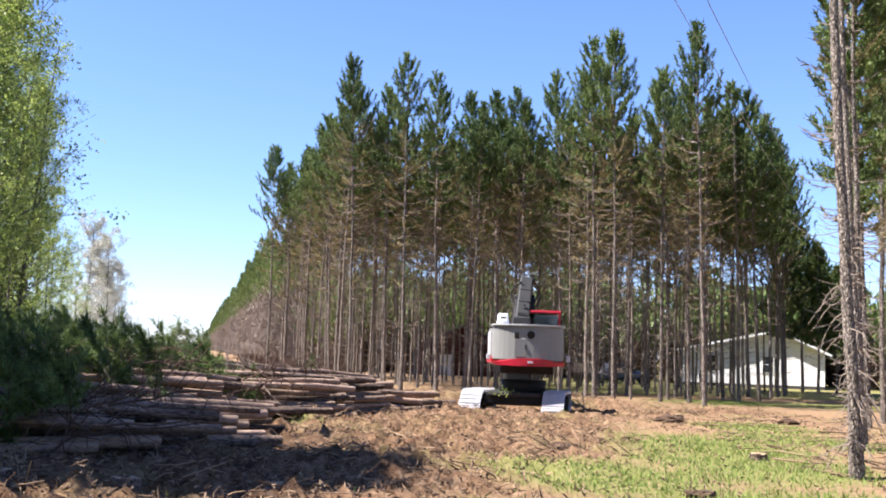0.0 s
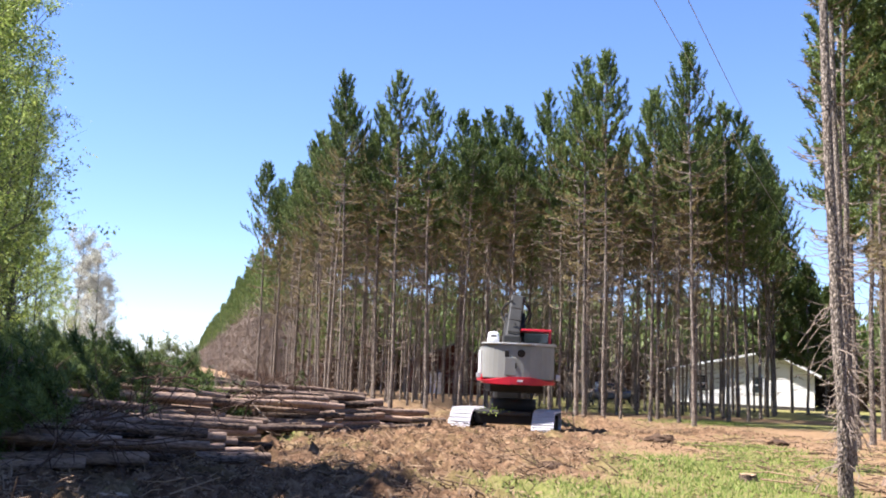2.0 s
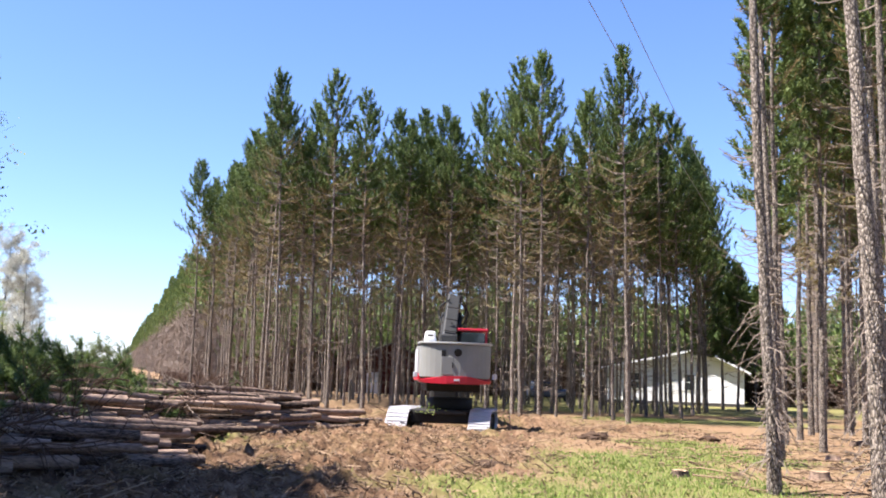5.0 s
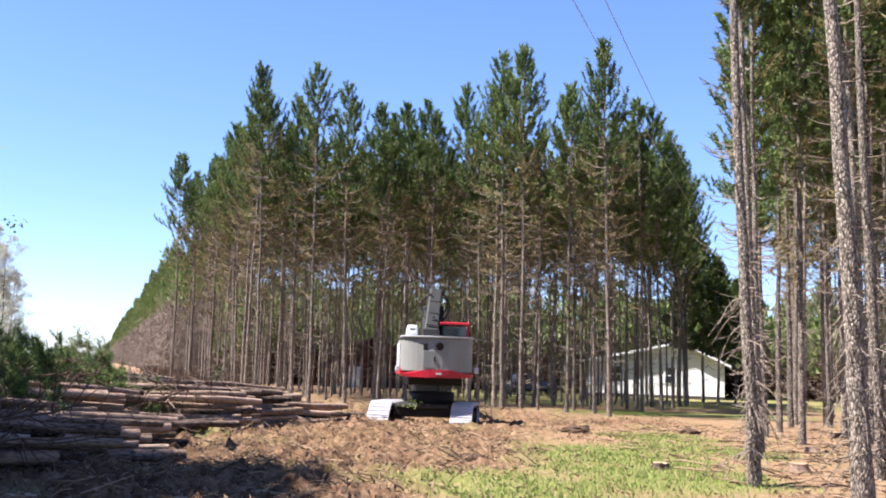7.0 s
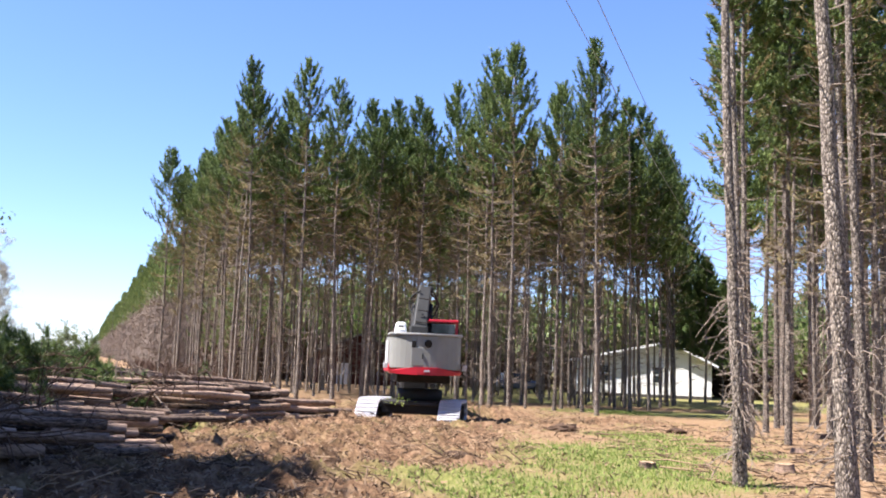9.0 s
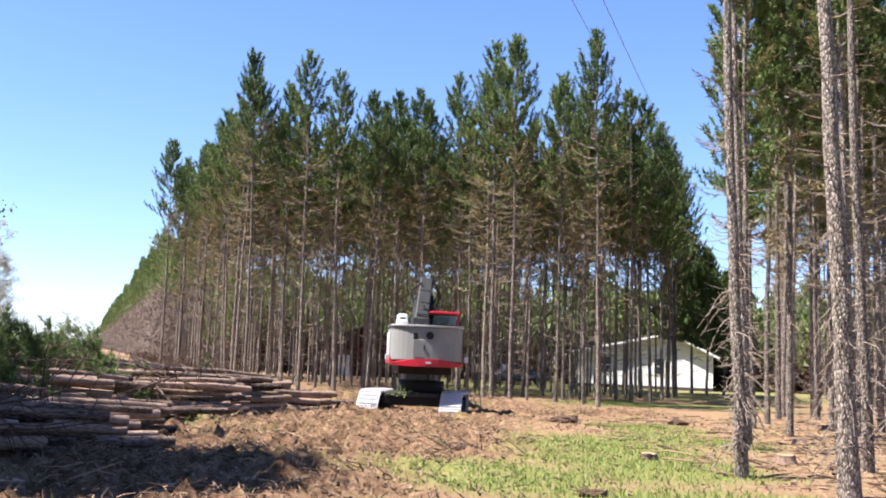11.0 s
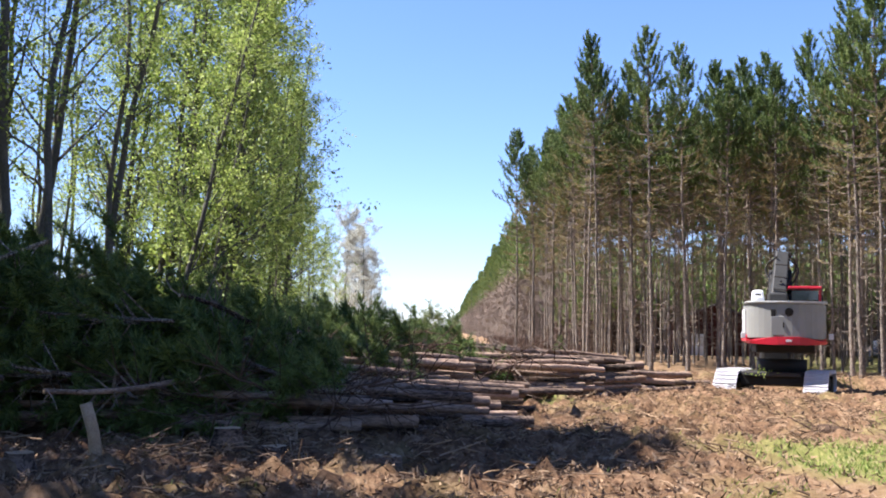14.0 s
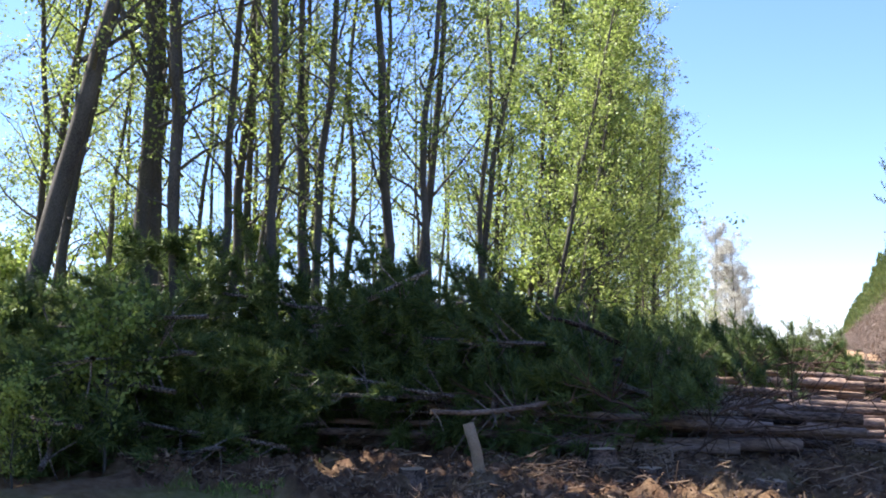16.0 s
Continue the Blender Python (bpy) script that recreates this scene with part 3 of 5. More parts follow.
# ---- feller machine ----
def feller_machine():
    root = thing("tracked_feller", "grey and red tracked feller buncher with raised boom", "forestry machine",
                 at=Matrix.Translation((2.88, 33.2, -0.27)))
    H = radians(-11)                     # the tracks' heading

    def turned(ob, a=H):
        ob.matrix_basis = Matrix.Translation((-0.18, 0, 0)) @ Matrix.Rotation(a, 4, "Z") @ ob.matrix_basis
        return ob

    def track(side):
        x = side * 1.29
        # side outline of the chain: flat foot, raised ends
        line = []
        for a in np.linspace(-90, 90, 9):
            line.append((1.75 + 0.34 * math.cos(radians(a)), 0.40 + 0.34 * math.sin(radians(a)) + (0.04 if a > 0 else 0)))
        line += [(-1.05, 0.82), (-1.25, 0.80), (-1.42, 0.72), (-1.78, 0.46), (-1.92, 0.32), (-1.94, 0.18), (-1.84, 0.08), (-1.6, 0.06), (0.0, 0.06), (1.2, 0.06)]
        frame_bm = bmesh.new()
        add_box(frame_bm, (x, 0.1, 0.42), (0.42, 3.3, 0.34), bevel=0.04)
        fr = turned(part("track_frame", frame_bm, M_BLACK, root, "black track frame"))
        for yy, rr in ((1.75, 0.30), (-1.40, 0.22), (-0.8, 0.14), (-0.3, 0.14), (0.2, 0.14), (0.7, 0.14), (1.2, 0.14)):
            z = 0.36 if rr > 0.2 else 0.2
            b = add_cyl(bmesh.new(), (x - 0.25, yy, z), (x + 0.25, yy, z), rr, seg=18)
            turned(part("wheel", b, M_BLACK, root))
        # shoes laid at even steps round the outline
        pts = [Vector((p[0], p[1])) for p in line]
        segs = [(pts[i], pts[(i + 1) % len(pts)]) for i in range(len(pts))]
        total = sum((b - a).length for a, b in segs)
        n = 46
        shoe = bmesh.new()
        add_box(shoe, (0, 0, 0), (0.68, total / n * 1.04, 0.045), bevel=0.01)
        add_box(shoe, (0, 0.05, 0.045), (0.66, 0.03, 0.06))
        add_box(shoe, (0, -0.05, 0.04), (0.66, 0.025, 0.045))
        first = None
        for i in range(n):
            s = total * i / n
            for a, b in segs:
                L = (b - a).length
                if s <= L:
                    p, d = a + (b - a) * (s / L), (b - a).normalized()
                    break
                s -= L
            nrm = Vector((d.y, -d.x))
            m = Matrix(((1, 0, 0, x), (0, -d.x, nrm.x, p.x), (0, -d.y, nrm.y, p.y), (0, 0, 0, 1)))
            if first is None:
                ob = first = part("track_shoe", shoe, M_STEEL, root, "worn bright steel track shoe")
            else:
                ob = new("track_shoe", first.data)
                ob.parent = root
            ob.matrix_basis = Matrix.Translation((-0.18, 0, 0)) @ Matrix.Rotation(H, 4, "Z") @ m
        return fr

    track(-1), track(1)
    car_body = bmesh.new()
    add_box(car_body, (0, 0.1, 0.62), (1.9, 2.2, 0.42), bevel=0.06)
    turned(box("axle_beam", (0, -0.98, 0.76), (1.7, 0.36, 0.13), M_BOOM, root, bevel=0.03, label="scuffed dull grey axle beam"))
    turned(part("undercarriage", car_body, M_BLACK, root, "muddy black undercarriage"))
    cyl("swing_bearing", (0, 0.1, 0.8), (0, 0.1, 1.2), 0.75, M_BLACK, root, seg=28)
    box("turntable", (0, 0.1, 1.36), (1.7, 2.3, 0.34), M_BLACK, root, bevel=0.05)
    # tail: a bowed counterweight shell
    def bowed(z0, z1, r, width, y_back, depth, grow=0.0, edge=None, crest=None):
        bm = bmesh.new()
        n = 18
        prof = [(-width / 2, 0.9)] + [(width / 2 * math.sin(a), -depth * math.cos(a) / 1.0) for a in np.linspace(-math.pi / 2, math.pi / 2, n)] + [(width / 2, 0.9)]
        lo = [bm.verts.new((x * (1 + grow), y + y_back, (edge(x) if edge else z0))) for x, y in prof]
        hi = [bm.verts.new((x, y + y_back, crest(x) if crest else z1)) for x, y in prof]
        bm.faces.new(hi)
        bm.faces.new(lo[::-1])
        for i in range(len(prof)):
            j = (i + 1) % len(prof)
            bm.faces.new((lo[i], lo[j], hi[j], hi[i]))
        bmesh.ops.recalc_face_normals(bm, faces=bm.faces)
        bmesh.ops.bevel(bm, geom=[e for e in bm.edges if abs(e.verts[0].co.z - e.verts[1].co.z) < 1e-5], offset=0.03, segments=2, affect="EDGES")
        return bm

    yb = -1.5
    shell = part("counterweight", bowed(1.62, 2.66, 0, 2.22, yb, 0.62), M_GREY, root, "grey rounded rear counterweight")
    part("red_skirt", bowed(1.47, 1.66, 0, 2.36, yb, 0.66, -0.05, lambda x: 1.44 + 0.03 * (abs(x) / 1.18) ** 2, lambda x: 1.56 + 0.13 * math.exp(-((x / 0.72) ** 4))), M_RED, root, "red painted lower skirt")
    part("top_lid", bowed(2.66, 2.73, 0, 2.36, yb, 0.70), M_PALE, root, "overhanging top lid, grey lightened for the sun on it")
    box("service_door", (-0.30, yb - 0.60, 2.0), (0.38, 0.04, 0.55), M_GREY, shell, bevel=0.01)
    box("door_handle", (-0.14, yb - 0.63, 2.02), (0.035, 0.03, 0.16), M_BLACK, shell)
    box("lamp", (-0.42, yb - 0.59, 2.38), (0.13, 0.06, 0.2), M_BLACK, shell, bevel=0.01)
    cyl("exhaust_stain", (0.02, yb - 0.57, 2.42), (0.02, yb - 0.66, 2.40), 0.12, M_BLACK, shell, seg=14)
    box("maker_mark", (0.0, yb - 0.665, 1.57), (0.17, 0.02, 0.06), M_STEEL, shell)
    for sx in (-1, 1):
        box("side_light", (sx * 1.24, yb - 0.05, 1.70), (0.13, 0.12, 0.17), M_STEEL, root, bevel=0.02)
    # upper deck with its side panels
    box("upper_frame", (0, 0.1, 1.62), (2.3, 2.6, 0.22), M_RED, root, bevel=0.03)
    box("engine_housing", (-0.62, -0.05, 2.18), (1.0, 1.9, 0.92), M_GREY, root, bevel=0.05)
    box("side_screen", (-1.14, -0.15, 2.15), (0.04, 1.2, 0.72), M_STEEL, root, bevel=0.01, label="pale louvred side screen")
    box("side_recess", (1.08, -0.35, 2.14), (0.09, 1.3, 0.95), M_BLACK, root, bevel=0.02)
    box("intake_box", (-0.80, -1.25, 2.90), (0.38, 0.42, 0.34), M_WHITE, root, bevel=0.05, taper=(0.78, 0.8), label="white air intake box")
    box("intake_slot", (-0.80, -1.475, 2.93), (0.17, 0.03, 0.05), M_BLACK, root)
    # cab with its red roof
    cab = box("cab", (0.70, 0.9, 2.33), (0.94, 1.5, 1.41), M_BLACK, root, bevel=0.06)
    box("cab_roof", (0.70, 0.80, 3.22), (1.0, 1.6, 0.09), M_RED, cab, bevel=0.03, label="red cab roof")
    box("cab_window", (0.70, 0.13, 2.98), (0.78, 0.03, 0.30), M_GLASS, cab)
    for sx in (0.45,):
        box("cab_post", (0.70 + sx, 0.15, 2.98), (0.07, 0.07, 0.44), M_RED, cab)
    cyl("mirror_arm", (1.25, 0.4, 2.6), (1.25, 0.4, 3.0), 0.02, M_BLACK, cab, seg=8)
    # boom raised ahead, stick folded down, head hanging behind
    boom = box("boom", (-0.02, 0.55, 3.48), (0.46, 0.5, 2.15), M_BOOM, root, rot=(-37, 9, 0), bevel=0.04, taper=(0.9, 0.8), label="grey main boom, darkened for the shade on its near side")
    box("boom_foot", (-0.16, -0.35, 2.84), (0.56, 0.6, 0.36), M_BOOM, root, bevel=0.05, label="boom foot bracket")
    box("boom_cap", (0.15, 1.26, 4.34), (0.54, 0.34, 0.16), M_BLACK, root, rot=(-10, 5, 0), bevel=0.03)
    for k, zz in enumerate((3.15, 3.55, 3.95)):
        box("weld_band", (-0.06 + 0.05 * k, -0.02 + 0.42 * (zz - 3.25), zz), (0.40, 0.03, 0.03), M_BLACK, root, rot=(-33, 5, 0))
    box("boom_plate", (0.0, 0.14, 3.42), (0.05, 0.02, 0.08), M_BLACK, root, rot=(-33, 5, 0))
    box("stick", (0.10, 2.55, 3.25), (0.36, 0.42, 3.0), M_BLACK, root, rot=(56, 0, 0), bevel=0.04, taper=(0.85, 0.8))
    cyl("lift_cylinder", (-0.32, 0.3, 2.3), (-0.2, 1.2, 3.8), 0.085, M_BLACK, root)
    cyl("lift_cylinder", (0.26, 0.3, 2.3), (0.34, 1.2, 3.8), 0.085, M_BLACK, root)
    cyl("stick_cylinder", (0.10, 1.0, 4.2), (0.10, 2.9, 3.4), 0.09, M_BLACK, root)
    head_bm = bmesh.new()
    add_box(head_bm, (0.1, 3.9, 1.55), (1.0, 0.8, 1.5), bevel=0.12)
    add_cyl(head_bm, (0.1, 3.9, 0.55), (0.1, 3.9, 0.8), 0.62, seg=20)
    add_box(head_bm, (-0.5, 4.3, 1.8), (0.16, 0.9, 0.14), (0, 0, 20), 0.03)
    add_box(head_bm, (0.7, 4.3, 1.4), (0.16, 0.9, 0.14), (0, 0, -20), 0.03)
    part("felling_head", head_bm, M_BLACK, root, "black felling head with grab arms")
    # hose loops at the boom's tip
    for side, h0 in ((-1, 4.25), (1, 4.3), (1, 4.15)):
        s = Soup()
        a = np.linspace(0, 1, 14)
        bulge = np.sin(a * np.pi)
        off = 0.28 if h0 != 4.15 else 0.36
        x = 0.02 + 0.1 * a + side * (0.18 + off * bulge)
        s.tube(np.column_stack([x, 0.75 + 0.3 * bulge, h0 - 1.0 * (1 - a) + 0.12 * bulge]), np.full(14, 0.028), 6)
        s.make("hose", M_RUBBER, root, True, "black hydraulic hose loop")
    for ob in [o for o in root.children if o.name.split(".")[0] not in ("track_shoe", "track_frame", "wheel", "undercarriage", "axle_beam", "swing_bearing")]:
        ob.location.z += 0.22
    # torn green sprigs caught on the tracks
    r = np.random.default_rng(3)
    for cx, cy, cz in ((-0.75, -1.55, 0.86), (1.75, -0.6, 0.62)):
        s = Soup()
        s.leaves(np.array([cx, cy, cz]) + r.normal(size=(36, 3)) * [0.15, 0.09, 0.09], r.uniform(0.025, 0.05, 36), r)
        s.make("caught_sprig", M_LEAF, root, label="torn green sprig caught on the track")["kind"] = "stuff"
    return root


feller_machine()


# ---- log piles ----
def log_kind(seed, length, r0, r1):
    r = np.random.default_rng(seed)
    t = thing("log", "limbed pine log with brown bark in the roadside pile", "log", "logs of the piles")
    n = 12
    s = np.linspace(0, 1, n)
    pts = np.column_stack([s * length, np.cumsum(r.normal(0, 0.034, n)), np.cumsum(r.normal(0, 0.026, n))])
    rad = r0 + (r1 - r0) * s
    body = Soup()
    body.tube(pts, rad * (1 + r.normal(0, 0.03, n)), 10)
    # branch stubs
    stubs = Soup()
    for i in range(int(length * 5.5)):
        u = 0.12 + 0.88 * r.random()
        p = np.array([np.interp(u, s, pts[:, k]) for k in range(3)])
        a = r.random() * 6.283
        rr = r0 + (r1 - r0) * u
        L = r.uniform(0.06, 0.16) if r.random() < 0.62 else r.uniform(0.25, 0.8)
        d = np.array([0.5, math.cos(a), math.sin(a)])
        side = r.normal(0, 0.12, 3) * L
        stubs.tube([p + d * rr * 0.6, p + d * (rr + L * 0.5) + side, p + d * (rr + L) + side * 2.5], [0.014, 0.011, 0.006], 4)
    ob = body.make("bark", M_LOG, t, True)
    tagged(stubs.make("branch_stub", M_DEADWOOD, t), kind="stuff")
    for u, nm in ((0, "cut_face"), (n - 1, "tip_cut")):
        ring = body.v[0][u * 10:(u + 1) * 10] * 1.0
        c = ring.mean(0) + np.array([-0.006 if u == 0 else 0.006, 0, 0])
        raw(nm, np.vstack([ring + [-0.004 if u == 0 else 0.004, 0, 0], c]), [(i, (i + 1) % 10, 10) for i in range(10)], M_CUT, t, label="pale fresh cut face" if u == 0 else "")
    return t


def log_pose(butt, tip, roll):
    butt, tip = Vector(butt), Vector(tip)
    x = (tip - butt).normalized()
    y = Vector((0, 0, 1)).cross(x).normalized()
    z = x.cross(y)
    m = Matrix((x, y, z)).transposed().to_4x4()
    return Matrix.Translation(butt) @ m @ Matrix.Rotation(roll, 4, "X")


log_kinds = [[log_kind(100 + i, L, a, b), False] for i, (L, a, b) in enumerate(
    [(12.0, 0.082, 0.040), (12.6, 0.070, 0.034), (10.8, 0.096, 0.050), (12.0, 0.066, 0.032), (9.8, 0.080, 0.040), (10.0, 0.062, 0.034)])]
rng = np.random.default_rng(11)


def stack(origin, way, slots, layers, spacing, rise, stagger, slope, skew=0.72):
    """Logs side by side in layers; butts near origin, tips along way, rising a little."""
    w = Vector((way[0], way[1], 0)).normalized()
    across = Vector((w.y, -w.x, 0))
    for k in range(layers):
        for i in range(slots - k // 2):
            o = Vector((origin[0], origin[1], 0)) + across * ((i + 0.5 * (k % 2) + 0.25 * k) * spacing + rng.normal(0, 0.05)) - w * (rng.normal(0, stagger) + skew * i * spacing)
            yaw = rng.normal(0, 0.07)
            d = Vector((w.x * math.cos(yaw) - w.y * math.sin(yaw), w.x * math.sin(yaw) + w.y * math.cos(yaw), slope + 0.005 * k + rng.normal(0, 0.008)))
            o.z = 0.12 + rise * k + rng.normal(0, 0.035) + max(0.0, ground_z(o.x, o.y)) * 0.6
            place(log_kinds, int(rng.integers(6)), log_pose(o, o + d, rng.random() * 6.28))


stack((-3.3, 16.9), (-0.86, -0.50), 7, 4, 0.29, 0.140, 0.6, 0.026)
stack((-4.2, 14.6), (-0.95, -0.30), 5, 3, 0.34, 0.14, 0.7, 0.018)
stack((-4.6, 19.2), (-0.84, -0.52), 10, 6, 0.27, 0.150, 0.6, 0.022, 0.8)
stack((-2.3, 24.2), (-0.80, -0.58), 8, 6, 0.225, 0.148, 0.25, -0.010)
stack((-1.3, 26.6), (-0.80, -0.60), 9, 6, 0.22, 0.150, 0.22, -0.012)
stack((-0.1, 28.0), (-0.86, -0.45), 5, 3, 0.24, 0.16, 0.4, 0.012)
for b, t in (((-2.79, 27.86, 1.02), (-6.59, 23.6, 1.72)), ((-6.24, 17.94, 0.98), (-7.45, 14.72, 1.75)), ((-6.0, 17.0, 1.03), (-7.8, 12.2, 1.02)),
             ((-4.9, 18.2, 0.8), (-8.4, 16.0, 1.3)), ((-4.2, 21.5, 0.95), (-8.0, 18.6, 1.35))):
    place(log_kinds, 5, log_pose(b, t, rng.random() * 6) @ Matrix.Diagonal(((Vector(t) - Vector(b)).length * 0.115, 1, 1, 1)))


# ---- heap of felled tops ----
def treetop(seed):
    r = np.random.default_rng(seed)
    t = thing("felled_treetop", "felled pine top with dark green needles in the brush heap", "brush", "felled tops of the heap")
    wood, green = Soup(), Soup()
    L = 4.2
    s = np.linspace(0, 1, 8)
    pts = np.column_stack([s * L, np.cumsum(r.normal(0, 0.04, 8)), np.cumsum(r.normal(0, 0.04, 8))])
    wood.tube(pts, np.linspace(0.042, 0.010, 8), 6)
    for i in range(34):
        u = r.random() ** 0.8
        p = np.array([np.interp(u, s, pts[:, k]) for k in range(3)])
        a = r.random() * 6.283
        reach = (0.45 + 0.9 * (1 - u)) * r.uniform(0.6, 1.25)
        out = np.array([0.55, math.cos(a), math.sin(a)])
        q = np.linspace(0, 1, 6)[:, None]
        b = p + out * reach * q + np.array([0, 0, -0.28]) * reach * q ** 2
        wood.tube(b, np.linspace(0.016, 0.005, 6), 3)
        brush(green, r, b[2:], int(100 + 80 * reach), 0.20, 0.020, 0.55)
        for j in range(3):
            k = r.integers(2, 5)
            side = r.normal(size=3) * 0.5 + out * 0.5
            c = b[k] + side * 0.42 * np.linspace(0, 1, 4)[:, None] + np.array([0, 0, -0.12]) * np.linspace(0, 1, 4)[:, None] ** 2
            brush(green, r, c, 90, 0.19, 0.020, 0.5)
    tagged(wood.make("limb", M_BARK, t), kind="stuff")
    tagged(green.make("needle_spray", M_NEEDLE, t), kind="stuff")
    return t


top_kinds = [[treetop(200 + i), False] for i in range(5)]
rng = np.random.default_rng(21)
HEAP = [(-14.4, 7.2, 1.2), (-12.6, 9.6, 2.45), (-11.0, 12.0, 2.6), (-9.6, 13.9, 2.3), (-9.0, 16.5, 1.7), (-8.2, 20.5, 1.5), (-7.0, 24.4, 1.4)]
for i in range(84):
    q = (i / 83) ** 1.25 * (len(HEAP) - 1)
    k = min(int(q), len(HEAP) - 2)
    u = q - k
    c = [HEAP[k][j] * (1 - u) + HEAP[k + 1][j] * u for j in range(3)]
    a, b = Vector(HEAP[k][:2]), Vector(HEAP[k + 1][:2])
    out = (b - a).normalized()
    nrm = Vector((out.y, -out.x))          # towards the clearing
    off = rng.uniform(-1.5, 1.5)
    z = rng.uniform(0.12, 1.0) * c[2] * (1 - 0.22 * off * off / 2.0)
    yaw = math.atan2(-0.5, -0.86) + rng.normal(0, 0.7)
    pitch = rng.normal(0.02, 0.16)
    d = Vector((math.cos(yaw), math.sin(yaw), pitch))
    o = Vector((c[0] + nrm.x * off, c[1] + nrm.y * off, max(0.25, z))) - d * 2.0
    o.z = max(o.z, 0.25)
    place(top_kinds, int(rng.integers(5)), Matrix.Translation((0, 0, o.z * 0.22)) @ Matrix.Diagonal((1, 1, 0.78, 1)) @ log_pose(o, o + d, rng.random() * 6.28))


for i in range(16):
    x, y = -6.2 - 3.0 * rng.random(), 12.6 + 6.5 * rng.random()
    yaw = math.atan2(-0.4, -0.9) + rng.normal(0, 0.5)
    o = Vector((x + 1.6, y + 0.8, rng.uniform(0.35, 0.9)))
    place(top_kinds, int(rng.integers(5)), log_pose(o, o + Vector((math.cos(yaw), math.sin(yaw), rng.normal(0, 0.06))), rng.random() * 6.28))


for i in range(26):
    x, y = rng.uniform(-8.2, -5.4), rng.uniform(21.6, 24.4)
    yaw = math.atan2(-0.3, -0.95) + rng.normal(0, 0.6)
    o = Vector((x + 1.7, y + 0.5, rng.uniform(0.55, 1.25) - max(0.0, x + 6.8) * 0.3))
    place(top_kinds, int(rng.integers(5)), log_pose(o, o + Vector((math.cos(yaw), math.sin(yaw), rng.normal(-0.02, 0.05))), rng.random() * 6.28) @ Matrix.Diagonal((0.85, 0.75, 0.7, 1)))


def dry_limb(seed):
    """A bare broken limb with its side twigs."""
    r = np.random.default_rng(seed)
    t = thing("dry_limb", "bare broken brown pine limb lying on the pile", "branch", "dry limbs on the piles")
    wood = Soup()
    s = np.linspace(0, 1, 7)[:, None]
    p = np.column_stack([s[:, 0] * 1.9, np.cumsum(r.normal(0, 0.05, 7)), np.cumsum(r.normal(0, 0.04, 7))])
    wood.tube(p, np.linspace(0.020, 0.006, 7), 4)
    for i in range(13):
        k = r.integers(1, 6)
        d = np.array([0.6, r.normal(0, 0.8), r.normal(0.1, 0.7)]) * r.uniform(0.25, 0.7)
        q = p[k] + d * np.linspace(0, 1, 4)[:, None] + np.cumsum(r.normal(0, 0.02, (4, 3)), axis=0)
        wood.tube(q, np.linspace(0.010, 0.004, 4), 3)
    tagged(wood.make("limb", M_DRY, t), kind="stuff")
    return t


dry_kinds = [[dry_limb(250 + i), False] for i in range(3)]
rng = np.random.default_rng(23)
for i in range(54):
    u = rng.random()
    x, y = -8.6 + 4.6 * u + rng.normal(0, 0.7), 17.2 + 5.6 * u + rng.normal(0, 1.0)
    if i % 3 == 0:
        x, y = rng.uniform(-7.2, -4.2), rng.uniform(13.0, 15.4)
    z = 1.15 if i % 3 else 0.55
    a = rng.random() * 6.28
    o = Vector((x, y, z + rng.normal(0, 0.12)))
    place(dry_kinds, i % 3, log_pose(o, o + Vector((math.cos(a), math.sin(a), rng.normal(0.0, 0.2))), rng.random() * 6.28))


